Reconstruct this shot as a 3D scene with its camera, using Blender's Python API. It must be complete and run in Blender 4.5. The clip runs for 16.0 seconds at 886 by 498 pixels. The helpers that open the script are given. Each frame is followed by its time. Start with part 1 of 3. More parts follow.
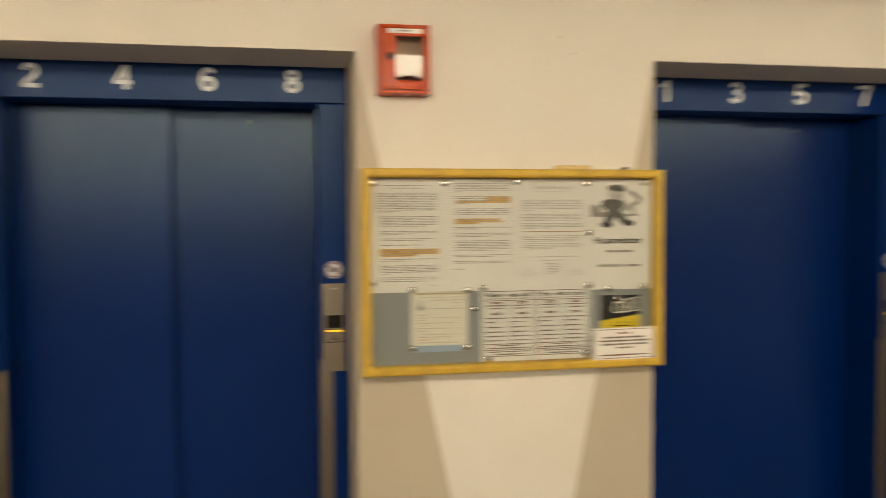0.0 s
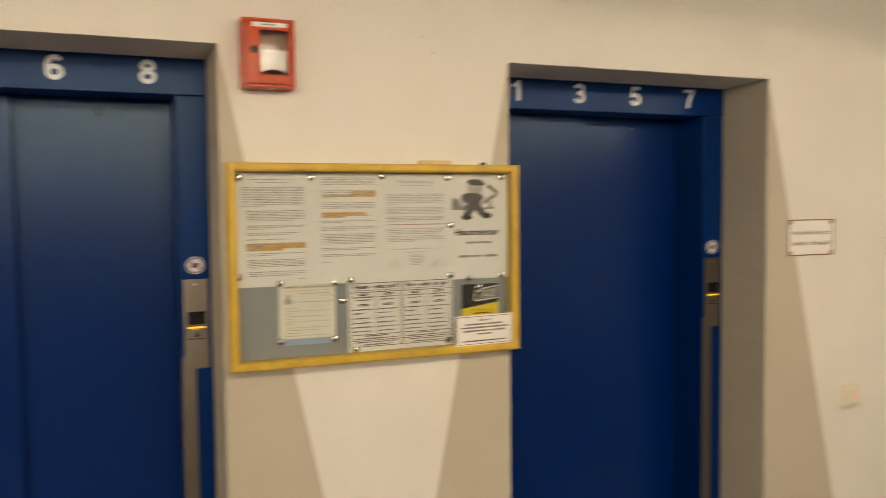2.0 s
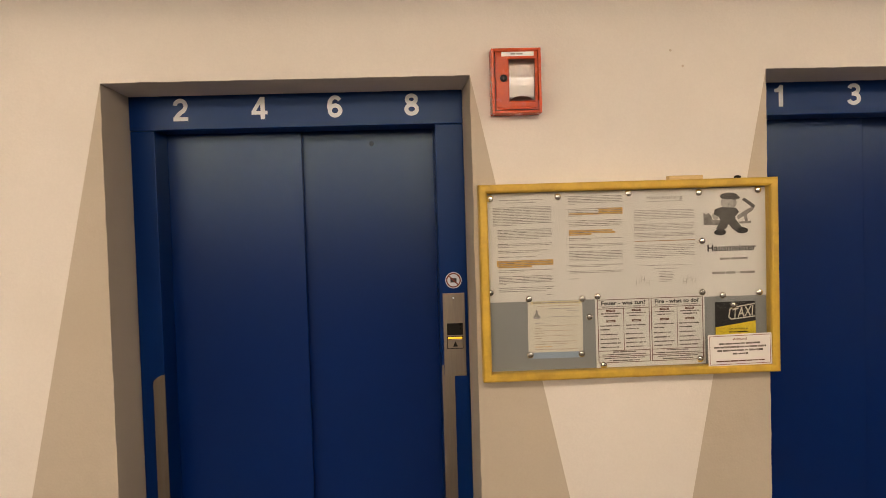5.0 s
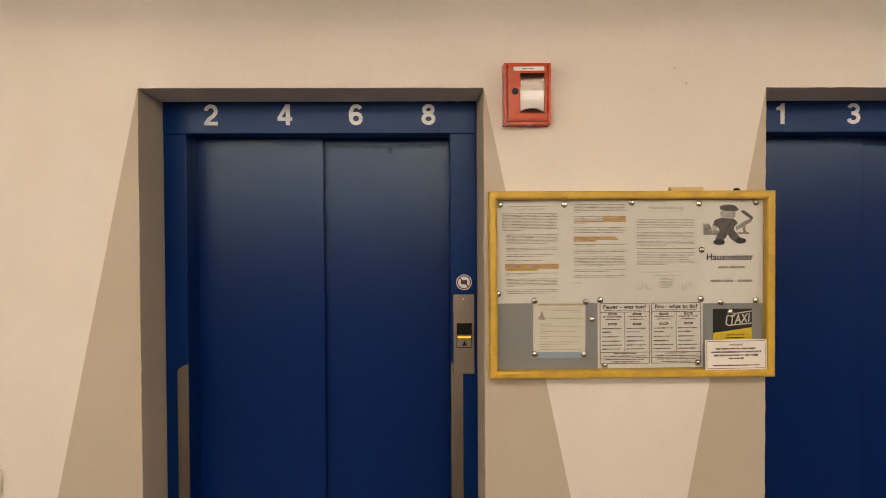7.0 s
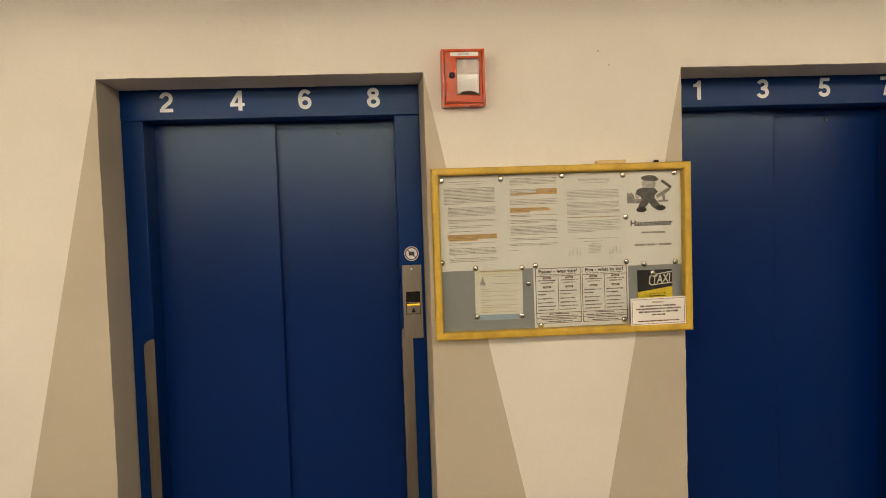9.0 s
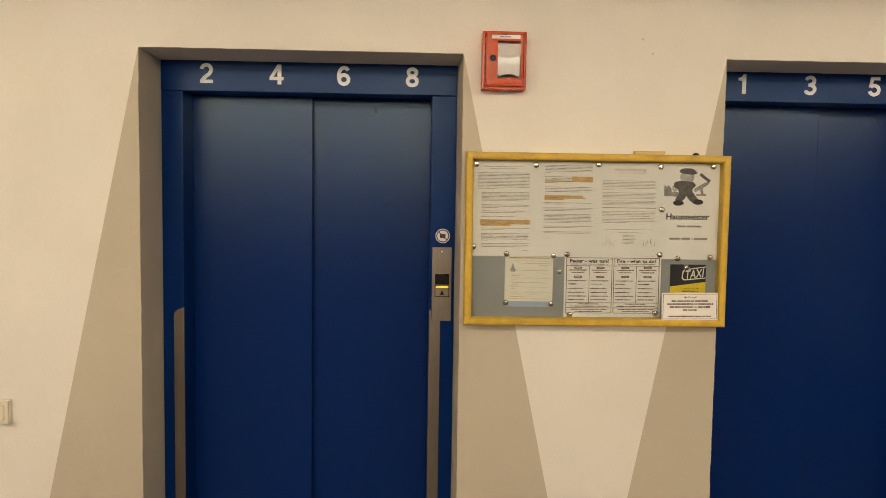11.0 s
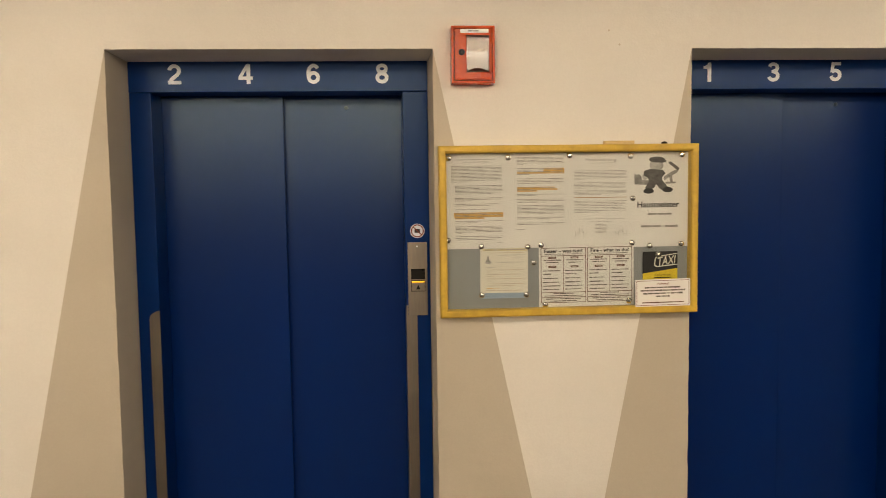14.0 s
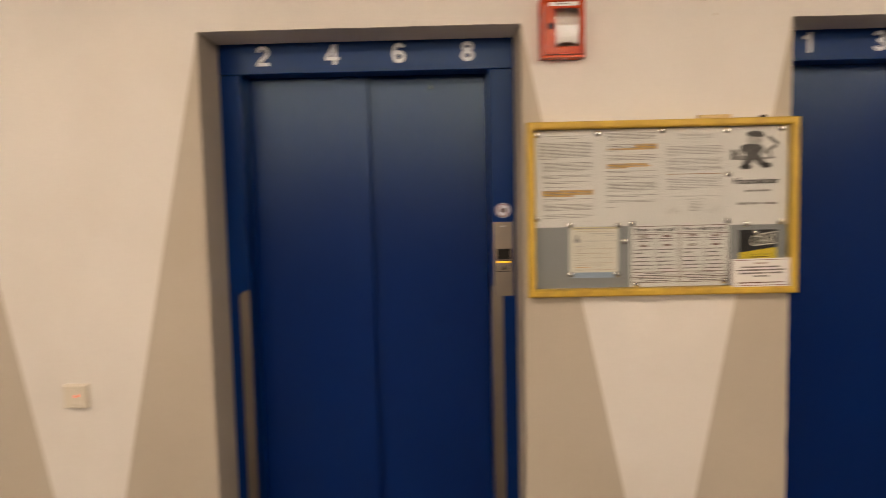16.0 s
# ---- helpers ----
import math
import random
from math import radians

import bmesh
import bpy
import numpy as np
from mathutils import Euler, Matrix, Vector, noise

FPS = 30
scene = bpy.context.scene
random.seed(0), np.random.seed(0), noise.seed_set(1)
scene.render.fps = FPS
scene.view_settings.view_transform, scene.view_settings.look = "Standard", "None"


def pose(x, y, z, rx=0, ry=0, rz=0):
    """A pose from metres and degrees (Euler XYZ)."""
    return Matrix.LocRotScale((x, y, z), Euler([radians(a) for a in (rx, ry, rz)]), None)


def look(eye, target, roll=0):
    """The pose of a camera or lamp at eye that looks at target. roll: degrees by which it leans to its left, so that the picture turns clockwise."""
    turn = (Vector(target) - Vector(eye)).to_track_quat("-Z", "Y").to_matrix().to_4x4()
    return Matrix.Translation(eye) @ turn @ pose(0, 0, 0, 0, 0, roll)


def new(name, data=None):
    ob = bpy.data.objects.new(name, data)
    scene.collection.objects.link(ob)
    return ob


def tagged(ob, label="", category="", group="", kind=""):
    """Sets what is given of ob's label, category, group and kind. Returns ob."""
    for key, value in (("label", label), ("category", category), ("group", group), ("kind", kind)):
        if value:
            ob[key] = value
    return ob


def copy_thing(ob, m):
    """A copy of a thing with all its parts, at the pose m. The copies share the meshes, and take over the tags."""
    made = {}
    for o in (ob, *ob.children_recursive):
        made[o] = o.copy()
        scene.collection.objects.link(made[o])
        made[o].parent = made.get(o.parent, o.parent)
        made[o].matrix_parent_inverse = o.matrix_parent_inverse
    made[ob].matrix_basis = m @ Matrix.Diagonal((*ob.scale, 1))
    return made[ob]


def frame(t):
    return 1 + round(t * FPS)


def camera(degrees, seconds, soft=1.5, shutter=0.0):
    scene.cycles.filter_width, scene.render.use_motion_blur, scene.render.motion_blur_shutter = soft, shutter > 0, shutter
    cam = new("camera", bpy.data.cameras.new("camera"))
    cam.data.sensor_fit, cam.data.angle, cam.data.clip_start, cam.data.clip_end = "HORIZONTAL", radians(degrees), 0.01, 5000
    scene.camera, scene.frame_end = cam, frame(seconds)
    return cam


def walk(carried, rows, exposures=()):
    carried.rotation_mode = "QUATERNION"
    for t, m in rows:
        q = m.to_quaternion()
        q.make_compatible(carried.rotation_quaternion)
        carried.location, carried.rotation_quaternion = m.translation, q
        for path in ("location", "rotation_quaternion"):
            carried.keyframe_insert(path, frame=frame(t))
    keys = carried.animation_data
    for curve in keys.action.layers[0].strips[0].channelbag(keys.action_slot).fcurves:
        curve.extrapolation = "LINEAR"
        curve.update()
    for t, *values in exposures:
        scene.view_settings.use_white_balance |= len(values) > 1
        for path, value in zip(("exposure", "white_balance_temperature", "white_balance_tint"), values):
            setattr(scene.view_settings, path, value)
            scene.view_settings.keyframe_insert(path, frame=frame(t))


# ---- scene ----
cam = camera(58.5, 16.0, soft=0.7, shutter=0.7)
PATH = [
    (0, (0.692, 0.065, 1.654), (1.053, 2.03, 1.573), -0.3),
    (0.1, (0.691, 0.055, 1.655), (1.141, 1.992, 1.574), -0.16),
    (0.2, (0.691, 0.046, 1.656), (1.215, 1.96, 1.574), -0.02),
    (0.3, (0.69, 0.036, 1.658), (1.269, 1.937, 1.575), 0.12),
    (0.5, (0.689, 0.017, 1.66), (1.337, 1.907, 1.575), 0.4),
    (1, (0.669, 0.007, 1.652), (1.396, 1.868, 1.574), 0.4),
    (1.5, (0.656, 0.016, 1.649), (1.413, 1.865, 1.565), 0),
    (1.7, (0.637, 0.02, 1.654), (1.418, 1.864, 1.566), -0.24),
    (1.8, (0.627, 0.023, 1.656), (1.413, 1.865, 1.565), -0.36),
    (1.9, (0.618, 0.025, 1.659), (1.397, 1.869, 1.562), -0.48),
    (2, (0.608, 0.027, 1.661), (1.352, 1.88, 1.555), -0.6),
    (2.1, (0.603, 0.023, 1.662), (1.277, 1.896, 1.558), -0.68),
    (2.2, (0.598, 0.018, 1.663), (1.195, 1.914, 1.561), -0.76),
    (2.3, (0.593, 0.014, 1.665), (1.12, 1.931, 1.564), -0.84),
    (2.4, (0.588, 0.009, 1.666), (1.087, 1.938, 1.566), -0.92),
    (2.5, (0.583, 0.005, 1.667), (1.051, 1.946, 1.567), -1),
    (3, (0.564, -0.017, 1.661), (0.888, 1.955, 1.572), -1.3),
    (3.5, (0.544, -0.028, 1.665), (0.802, 1.954, 1.595), -1.7),
    (4, (0.548, -0.036, 1.675), (0.763, 1.952, 1.613), -2.1),
    (4.5, (0.594, -0.023, 1.673), (0.735, 1.971, 1.607), -2.3),
    (4.7, (0.639, -0.03, 1.694), (0.752, 1.965, 1.616), -2.2),
    (6.8, (0.69, -0.196, 1.656), (0.704, 1.804, 1.626), -0.1),
    (7, (0.674, -0.183, 1.664), (0.715, 1.816, 1.622), -0.3),
    (7.5, (0.639, -0.243, 1.641), (0.647, 1.756, 1.596), 0.7),
    (8, (0.65, -0.336, 1.673), (0.657, 1.662, 1.589), 0.8),
    (8.5, (0.705, -0.367, 1.653), (0.771, 1.63, 1.567), -0.1),
    (9, (0.704, -0.389, 1.662), (0.85, 1.602, 1.555), -1.9),
    (11.3, (0.695, -0.376, 1.65), (0.766, 1.617, 1.506), 1.1),
    (11.5, (0.689, -0.402, 1.64), (0.775, 1.591, 1.498), 0.8),
    (12, (0.69, -0.397, 1.647), (0.803, 1.593, 1.485), 0.1),
    (12.5, (0.692, -0.397, 1.647), (0.817, 1.592, 1.482), -0.5),
    (13, (0.697, -0.402, 1.647), (0.821, 1.588, 1.482), -0.6),
    (13.5, (0.699, -0.402, 1.647), (0.822, 1.588, 1.489), -0.7),
    (14, (0.694, -0.392, 1.651), (0.831, 1.598, 1.496), -0.8),
    (14.5, (0.697, -0.37, 1.654), (0.894, 1.614, 1.495), -1.1),
    (15, (0.696, -0.382, 1.646), (0.911, 1.598, 1.472), -1.2),
    (15.5, (0.663, -0.371, 1.635), (0.786, 1.616, 1.447), -1.4),
    (15.6, (0.657, -0.37, 1.631), (0.727, 1.619, 1.444), -1.38),
    (15.8, (0.644, -0.367, 1.622), (0.682, 1.622, 1.441), -1.34),
    (15.9, (0.637, -0.366, 1.617), (0.654, 1.624, 1.439), -1.32),
    (16, (0.631, -0.365, 1.613), (0.595, 1.627, 1.436), -1.3),
]
EXPOSURES = [
    (0, -0.02, 6628, 9.2), (0.5, 0, 7043, 12.1), (1, -0.02, 6359, 17.2), (1.5, -0.02, 6335, 11.5), (2, -0.02, 6425, 11.4),
    (2.5, 0.02, 7214, 9.1), (3, 0.02, 6976, 13.4), (3.5, -0.05, 6718, 16.7), (4, -0.08, 6516, 18.9), (4.5, -0.1, 6527, 21.6),
    (7, -0.14, 6371, 20.1), (7.5, -0.15, 6437, 21.8), (8, -0.15, 6232, 21.1), (8.5, -0.12, 6174, 14.5), (9, -0.1, 6517, 11.2),
    (11.5, -0.05, 6460, 12.3), (12.5, -0.03, 6428, 11.3), (13, -0.04, 6608, 11.1), (14, -0.05, 6529, 14.1), (14.5, -0.02, 6463, 12.2),
    (15, -0.02, 6429, 11.3), (15.5, -0.12, 6441, 17), (16, -0.18, 6400, 22),
]
walk(cam, [(t, look(eye, target, roll)) for t, eye, target, roll in PATH], EXPOSURES)


# ---- light: rows of long opal ceiling lamps along the lobby, all out of view ----
WALL, FRONT, TOP, CEIL = 2.25, 2.505, 2.107, 2.437   # wall face, lift frame face, soffit of the recesses, ceiling
# nearest row inferred from reflections; farther rows added for fill and the doors' sheen
LAMPS = tuple((-4.45 + 1.67 * k, y) for y, first, last in ((0.40, 0, 6), (-2.10, 0, 6), (-4.60, 1, 5), (-7.10, 1, 5)) for k in range(first, last))
world = bpy.data.worlds.new("world")
world.use_nodes = True
world.node_tree.nodes["Background"].inputs["Color"].default_value = (0.01, 0.009, 0.008, 1)
scene.world = world

# ---- materials ----
def ramp_noise(nt, scale, low, high, detail=4.0, coord="Object", stretch=None):
    """Noise in metres, spread between two values."""
    co = nt.nodes.new("ShaderNodeTexCoord")
    tex = nt.nodes.new("ShaderNodeTexNoise")
    tex.inputs["Scale"].default_value, tex.inputs["Detail"].default_value = scale, detail
    if stretch:
        mp = nt.nodes.new("ShaderNodeMapping")
        mp.inputs["Scale"].default_value = stretch
        nt.links.new(co.outputs[coord], mp.inputs["Vector"])
        nt.links.new(mp.outputs["Vector"], tex.inputs["Vector"])
    else:
        nt.links.new(co.outputs[coord], tex.inputs["Vector"])
    mr = nt.nodes.new("ShaderNodeMapRange")
    mr.interpolation_type = "SMOOTHSTEP"
    mr.inputs["From Min"].default_value, mr.inputs["From Max"].default_value = 0.3, 0.7
    mr.inputs["To Min"].default_value, mr.inputs["To Max"].default_value = low, high
    nt.links.new(tex.outputs["Fac"], mr.inputs["Value"])
    return mr.outputs["Result"]


def paint(name, colour, rough=0.6, metal=0.0, vary=0.06, scale=3.0, fine=120.0, bump=0.15, depth=0.001, spec=0.5, rough_vary=0.05,
          stretch=None, soil=None, coat=0.0):
    """A painted, papered or metal surface: broad tone, fine tone, relief and uneven gloss."""
    m = bpy.data.materials.new(name)
    m.use_nodes = True
    nt = m.node_tree
    b = nt.nodes["Principled BSDF"]
    b.inputs["Metallic"].default_value, b.inputs["Specular IOR Level"].default_value = metal, spec
    b.inputs["Coat Weight"].default_value = coat
    broad = ramp_noise(nt, scale, 1 - vary, 1 + vary, stretch=stretch)
    grain = ramp_noise(nt, fine, 1 - vary * 0.5, 1 + vary * 0.5, stretch=stretch)
    mul = nt.nodes.new("ShaderNodeMath")
    mul.operation = "MULTIPLY"
    nt.links.new(broad, mul.inputs[0])
    nt.links.new(grain, mul.inputs[1])
    tone = nt.nodes.new("ShaderNodeVectorMath")
    tone.operation = "SCALE"
    tone.inputs[0].default_value = colour
    nt.links.new(mul.outputs[0], tone.inputs["Scale"])
    last = tone.outputs["Vector"]
    if soil:
        patch = ramp_noise(nt, soil[1], -0.6, 1.0, detail=6.0)
        clamp = nt.nodes.new("ShaderNodeMath")
        clamp.operation, clamp.use_clamp = "MULTIPLY", True
        clamp.inputs[1].default_value = soil[2]
        nt.links.new(patch, clamp.inputs[0])
        mix = nt.nodes.new("ShaderNodeMix")
        mix.data_type = "RGBA"
        nt.links.new(clamp.outputs[0], mix.inputs["Factor"])
        nt.links.new(last, mix.inputs["A"])
        mix.inputs["B"].default_value = (*soil[0], 1)
        last = mix.outputs["Result"]
    nt.links.new(last, b.inputs["Base Color"])
    nt.links.new(ramp_noise(nt, scale * 2.3, rough - rough_vary, rough + rough_vary), b.inputs["Roughness"])
    if bump:
        bp = nt.nodes.new("ShaderNodeBump")
        bp.inputs["Strength"].default_value, bp.inputs["Distance"].default_value = bump, depth
        nt.links.new(ramp_noise(nt, fine, 0.0, 1.0, detail=5.0, stretch=stretch), bp.inputs["Height"])
        nt.links.new(bp.outputs["Normal"], b.inputs["Normal"])
    return m


def plaster(name, colour):
    """Rolled wall paint on plaster: soft undulation, roller grain, faint soiling."""
    m = paint(name, colour, rough=0.75, vary=0.025, scale=1.3, fine=170.0, bump=0.0, spec=0.25,
              soil=((colour[0] * 0.86, colour[1] * 0.83, colour[2] * 0.78), 2.2, 0.22))
    nt = m.node_tree
    fine, wide = nt.nodes.new("ShaderNodeBump"), nt.nodes.new("ShaderNodeBump")
    fine.inputs["Strength"].default_value, fine.inputs["Distance"].default_value = 0.22, 0.0008
    wide.inputs["Strength"].default_value, wide.inputs["Distance"].default_value = 0.16, 0.006
    nt.links.new(ramp_noise(nt, 190.0, 0.0, 1.0), fine.inputs["Height"])
    nt.links.new(ramp_noise(nt, 9.0, 0.0, 1.0, detail=2.0), wide.inputs["Height"])
    nt.links.new(wide.outputs["Normal"], fine.inputs["Normal"])
    nt.links.new(fine.outputs["Normal"], nt.nodes["Principled BSDF"].inputs["Normal"])
    return m


def glow(name, colour, strength):
    m = bpy.data.materials.new(name)
    m.use_nodes = True
    b = m.node_tree.nodes["Principled BSDF"]
    b.inputs["Base Color"].default_value = (*colour, 1)
    b.inputs["Emission Color"].default_value = (*colour, 1)
    b.inputs["Emission Strength"].default_value = strength
    return m


def clear_pane(name, tint, gloss_tone=0.35):
    """Thin window glass: clear, with a Fresnel gloss."""
    m = bpy.data.materials.new(name)
    m.use_nodes = True
    nt = m.node_tree
    nt.nodes.remove(nt.nodes["Principled BSDF"])
    clear, gloss, mix, fr = (nt.nodes.new("ShaderNodeBsdf" + k) if k != "F" else nt.nodes.new("ShaderNodeFresnel")
                             for k in ("Transparent", "Glossy", "Transparent", "F"))
    nt.nodes.remove(mix)
    mix = nt.nodes.new("ShaderNodeMixShader")
    clear.inputs["Color"].default_value = (*tint, 1)
    gloss.inputs["Roughness"].default_value = 0.015
    gloss.inputs["Color"].default_value = (gloss_tone, gloss_tone, gloss_tone, 1)
    fr.inputs["IOR"].default_value = 1.45
    nt.links.new(fr.outputs["Fac"], mix.inputs["Fac"])
    nt.links.new(clear.outputs[0], mix.inputs[1])
    nt.links.new(gloss.outputs[0], mix.inputs[2])
    nt.links.new(mix.outputs[0], nt.nodes["Material Output"].inputs["Surface"])
    return m


WHITE = plaster("white_wall_paint", (0.80, 0.775, 0.73))
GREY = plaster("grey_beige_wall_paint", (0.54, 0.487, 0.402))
CEILING = plaster("ceiling_paint", (0.78, 0.76, 0.73))
# floor is out of view; its dark tone limits reflections in the doors
FLOOR = paint("floor_covering", (0.105, 0.085, 0.068), rough=0.7, vary=0.12, scale=2.0, fine=60.0)
BLUE = paint("blue_lift_enamel", (0.0, 0.021, 0.140), rough=0.30, vary=0.07, scale=1.7, fine=260.0, bump=0.10, depth=0.0003, rough_vary=0.002, spec=0.22)
BLUE_DOOR = paint("blue_door_enamel", (0.0, 0.0175, 0.138), rough=0.26, vary=0.03, scale=1.1, fine=240.0, bump=0.10, depth=0.0003, rough_vary=0.002, spec=0.40)
for enamel in (BLUE, BLUE_DOOR):  # the blue glaze tints its own sheen
    enamel.node_tree.nodes["Principled BSDF"].inputs["Specular Tint"].default_value = (0.67, 0.91, 1.0, 1.0)
# the screw head's grey highlight is mixed into this paler blue
SCREW_BLUE = paint("highlit_blue_screw", (0.045, 0.075, 0.14), rough=0.4, vary=0.1, bump=0.0)
# unseen closing wall, kept dark so the lift doors mirror little of it
UNSEEN_WALL = paint("unseen_wall_grey", (0.10, 0.095, 0.085), rough=0.7, vary=0.08, scale=1.5, fine=90.0)
SHAFT_GLOOM = paint("shaft_gloom_colour", (0.003, 0.010, 0.035), rough=0.6, vary=0.1)
STEEL = paint("brushed_steel", (0.28, 0.245, 0.21), rough=0.42, metal=1.0, vary=0.08, scale=6.0, fine=40.0, bump=0.12, depth=0.0003, stretch=(6.0, 6.0, 0.4))
CHROME = paint("chromed_magnet", (0.95, 0.94, 0.92), rough=0.20, metal=1.0, vary=0.04, bump=0.0)
NUMERAL = paint("white_numeral_film", (0.82, 0.87, 0.95), rough=0.6, vary=0.03, bump=0.0)
BLACK = paint("black_plastic", (0.010, 0.009, 0.008), rough=0.3, vary=0.1, bump=0.05, spec=0.2)
INK = paint("black_ink", (0.045, 0.043, 0.042), rough=0.7, vary=0.1, bump=0.0)


def island_ink(name, dark, light, hue=(1.0, 0.97, 0.93)):
    """Print whose words come out darker or paler, one by one."""
    m = paint(name, hue, rough=0.7, vary=0.15, scale=60.0, bump=0.0)
    nt = m.node_tree
    b = nt.nodes["Principled BSDF"]
    geo, span, mul = (nt.nodes.new("ShaderNode" + k) for k in ("NewGeometry", "MapRange", "VectorMath"))
    span.inputs["To Min"].default_value, span.inputs["To Max"].default_value = dark, light
    mul.operation = "SCALE"
    nt.links.new(geo.outputs["Random Per Island"], span.inputs["Value"])
    nt.links.new(b.inputs["Base Color"].links[0].from_socket, mul.inputs[0])
    nt.links.new(span.outputs["Result"], mul.inputs["Scale"])
    nt.links.new(mul.outputs["Vector"], b.inputs["Base Color"])
    return m


INK_GREY = island_ink("grey_ink", 0.22, 0.52, (1.0, 0.98, 0.90))
INK_PALE = island_ink("pale_grey_ink", 0.36, 0.58)
INK_FAINT = island_ink("faint_rose_ink", 0.48, 0.68, (1.0, 0.86, 0.68))
INK_BOLD = island_ink("bold_print", 0.10, 0.28, (1.0, 0.90, 0.82))
INK_MID = paint("mid_grey_ink", (0.30, 0.29, 0.275), rough=0.7, vary=0.25, scale=70.0, bump=0.0)
INK_DEEP = paint("deep_grey_ink", (0.12, 0.115, 0.11), rough=0.7, vary=0.25, scale=50.0, bump=0.0)
INK_BROWN = paint("dark_brown_ink", (0.15, 0.075, 0.052), rough=0.7, vary=0.1, bump=0.0)
INK_RED = paint("dark_red_ink", (0.22, 0.045, 0.03), rough=0.7, vary=0.1, bump=0.0)
MARKER = paint("orange_marker", (0.70, 0.41, 0.10), rough=0.7, vary=0.10, scale=25.0, bump=0.0)
RULE_BROWN = paint("brown_rule_ink", (0.42, 0.26, 0.12), rough=0.7, vary=0.1, bump=0.0)
PAPER = paint("white_paper", (0.83, 0.825, 0.795), rough=0.7, vary=0.025, scale=7.0, fine=60.0, bump=0.10, depth=0.0006, spec=0.3)
CREAM = paint("cream_paper", (0.80, 0.78, 0.69), rough=0.7, vary=0.03, scale=8.0, bump=0.10, depth=0.0006, spec=0.3)
CARD = paint("white_laminated_card", (0.86, 0.84, 0.82), rough=0.4, vary=0.02, scale=9.0, bump=0.05)
CARD_YELLOW = paint("yellow_card_print", (0.80, 0.62, 0.03), rough=0.5, vary=0.04, bump=0.0)
CARD_BLACK = paint("black_card_print", (0.02, 0.02, 0.02), rough=0.5, vary=0.08, bump=0.0)
CARD_BAND = paint("pale_yellow_print", (0.74, 0.66, 0.40), rough=0.7, vary=0.06, scale=30.0, bump=0.0)
PALE_BLUE = paint("pale_blue_strip", (0.36, 0.47, 0.62), rough=0.4, vary=0.05, scale=14.0, bump=0.0)
BOARD = paint("grey_magnetic_sheet", (0.30, 0.32, 0.325), rough=0.42, vary=0.04, scale=4.0, bump=0.05)
YELLOW = paint("mustard_lacquer", (0.63, 0.42, 0.05), rough=0.42, vary=0.07, scale=5.0, fine=90.0, bump=0.12, depth=0.0005,
               soil=((0.34, 0.19, 0.04), 18.0, 0.35))
WOOD = paint("pale_wood", (0.62, 0.46, 0.22), rough=0.6, vary=0.12, scale=9.0, fine=60.0, stretch=(1.0, 8.0, 8.0))
RED = paint("red_enamel", (0.56, 0.062, 0.003), spec=0.28, rough=0.24, vary=0.05, scale=8.0, bump=0.08, depth=0.0004,
            soil=((0.36, 0.035, 0.02), 22.0, 0.3))
PLUG = paint("plug_filler", (0.60, 0.53, 0.44), rough=0.8, vary=0.1, bump=0.0)
CAVITY = paint("box_inside", (0.42, 0.30, 0.22), rough=0.7, vary=0.1)
IVORY = paint("ivory_switch_plastic", (0.74, 0.69, 0.58), rough=0.35, vary=0.03, bump=0.03)
BROWN = paint("brown_sign_border", (0.17, 0.065, 0.03), rough=0.5, vary=0.1, bump=0.0)
BRASS = paint("brass_screw", (0.42, 0.25, 0.09), rough=0.4, metal=1.0, vary=0.1, bump=0.0)
EDGE = paint("dark_panel_edge", (0.035, 0.018, 0.012), rough=0.5, vary=0.1)
LIT_BAR = glow("lit_call_bar", (1.0, 0.58, 0.03), 0.9)
LIT_RED = glow("lit_switch_dot", (1.0, 0.12, 0.03), 1.0)
OPAL = glow("opal_lamp_glass", (1.0, 0.845, 0.612), 15.3)
GLASS = clear_pane("window_glass", (0.975, 0.98, 0.975))
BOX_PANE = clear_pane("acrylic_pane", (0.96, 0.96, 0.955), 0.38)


# ---- helpers for building ----
def box(bm, x0, x1, y0, y1, z0, z1, bevel=0.0, seg=2):
    made = bmesh.ops.create_cube(bm, size=1.0, matrix=Matrix.LocRotScale(
        ((x0 + x1) / 2, (y0 + y1) / 2, (z0 + z1) / 2), None, (x1 - x0, y1 - y0, z1 - z0)))
    if bevel:
        bmesh.ops.bevel(bm, geom=list({e for v in made["verts"] for e in v.link_edges}), offset=bevel, segments=seg,
                        profile=0.6, affect="EDGES")
    return bm


def boxed(*a, **k):
    return box(bmesh.new(), *a, **k)


def prism(points, y0, y1, bevel=0.0):
    """A plate with the outline points (x, z), from depth y0 (front) to y1."""
    bm = bmesh.new()
    front = [bm.verts.new((x, y0, z)) for x, z in points]
    back = [bm.verts.new((x, y1, z)) for x, z in points]
    bm.faces.new(front)
    bm.faces.new(back[::-1])
    for i in range(len(points)):
        j = (i + 1) % len(points)
        bm.faces.new((front[j], front[i], back[i], back[j]))
    bmesh.ops.recalc_face_normals(bm, faces=bm.faces[:])
    if bevel:
        bmesh.ops.bevel(bm, geom=[e for e in bm.edges if all(abs(v.co.y - y0) < 1e-6 for v in e.verts)], offset=bevel,
                        segments=2, profile=0.6, affect="EDGES")
    return bm


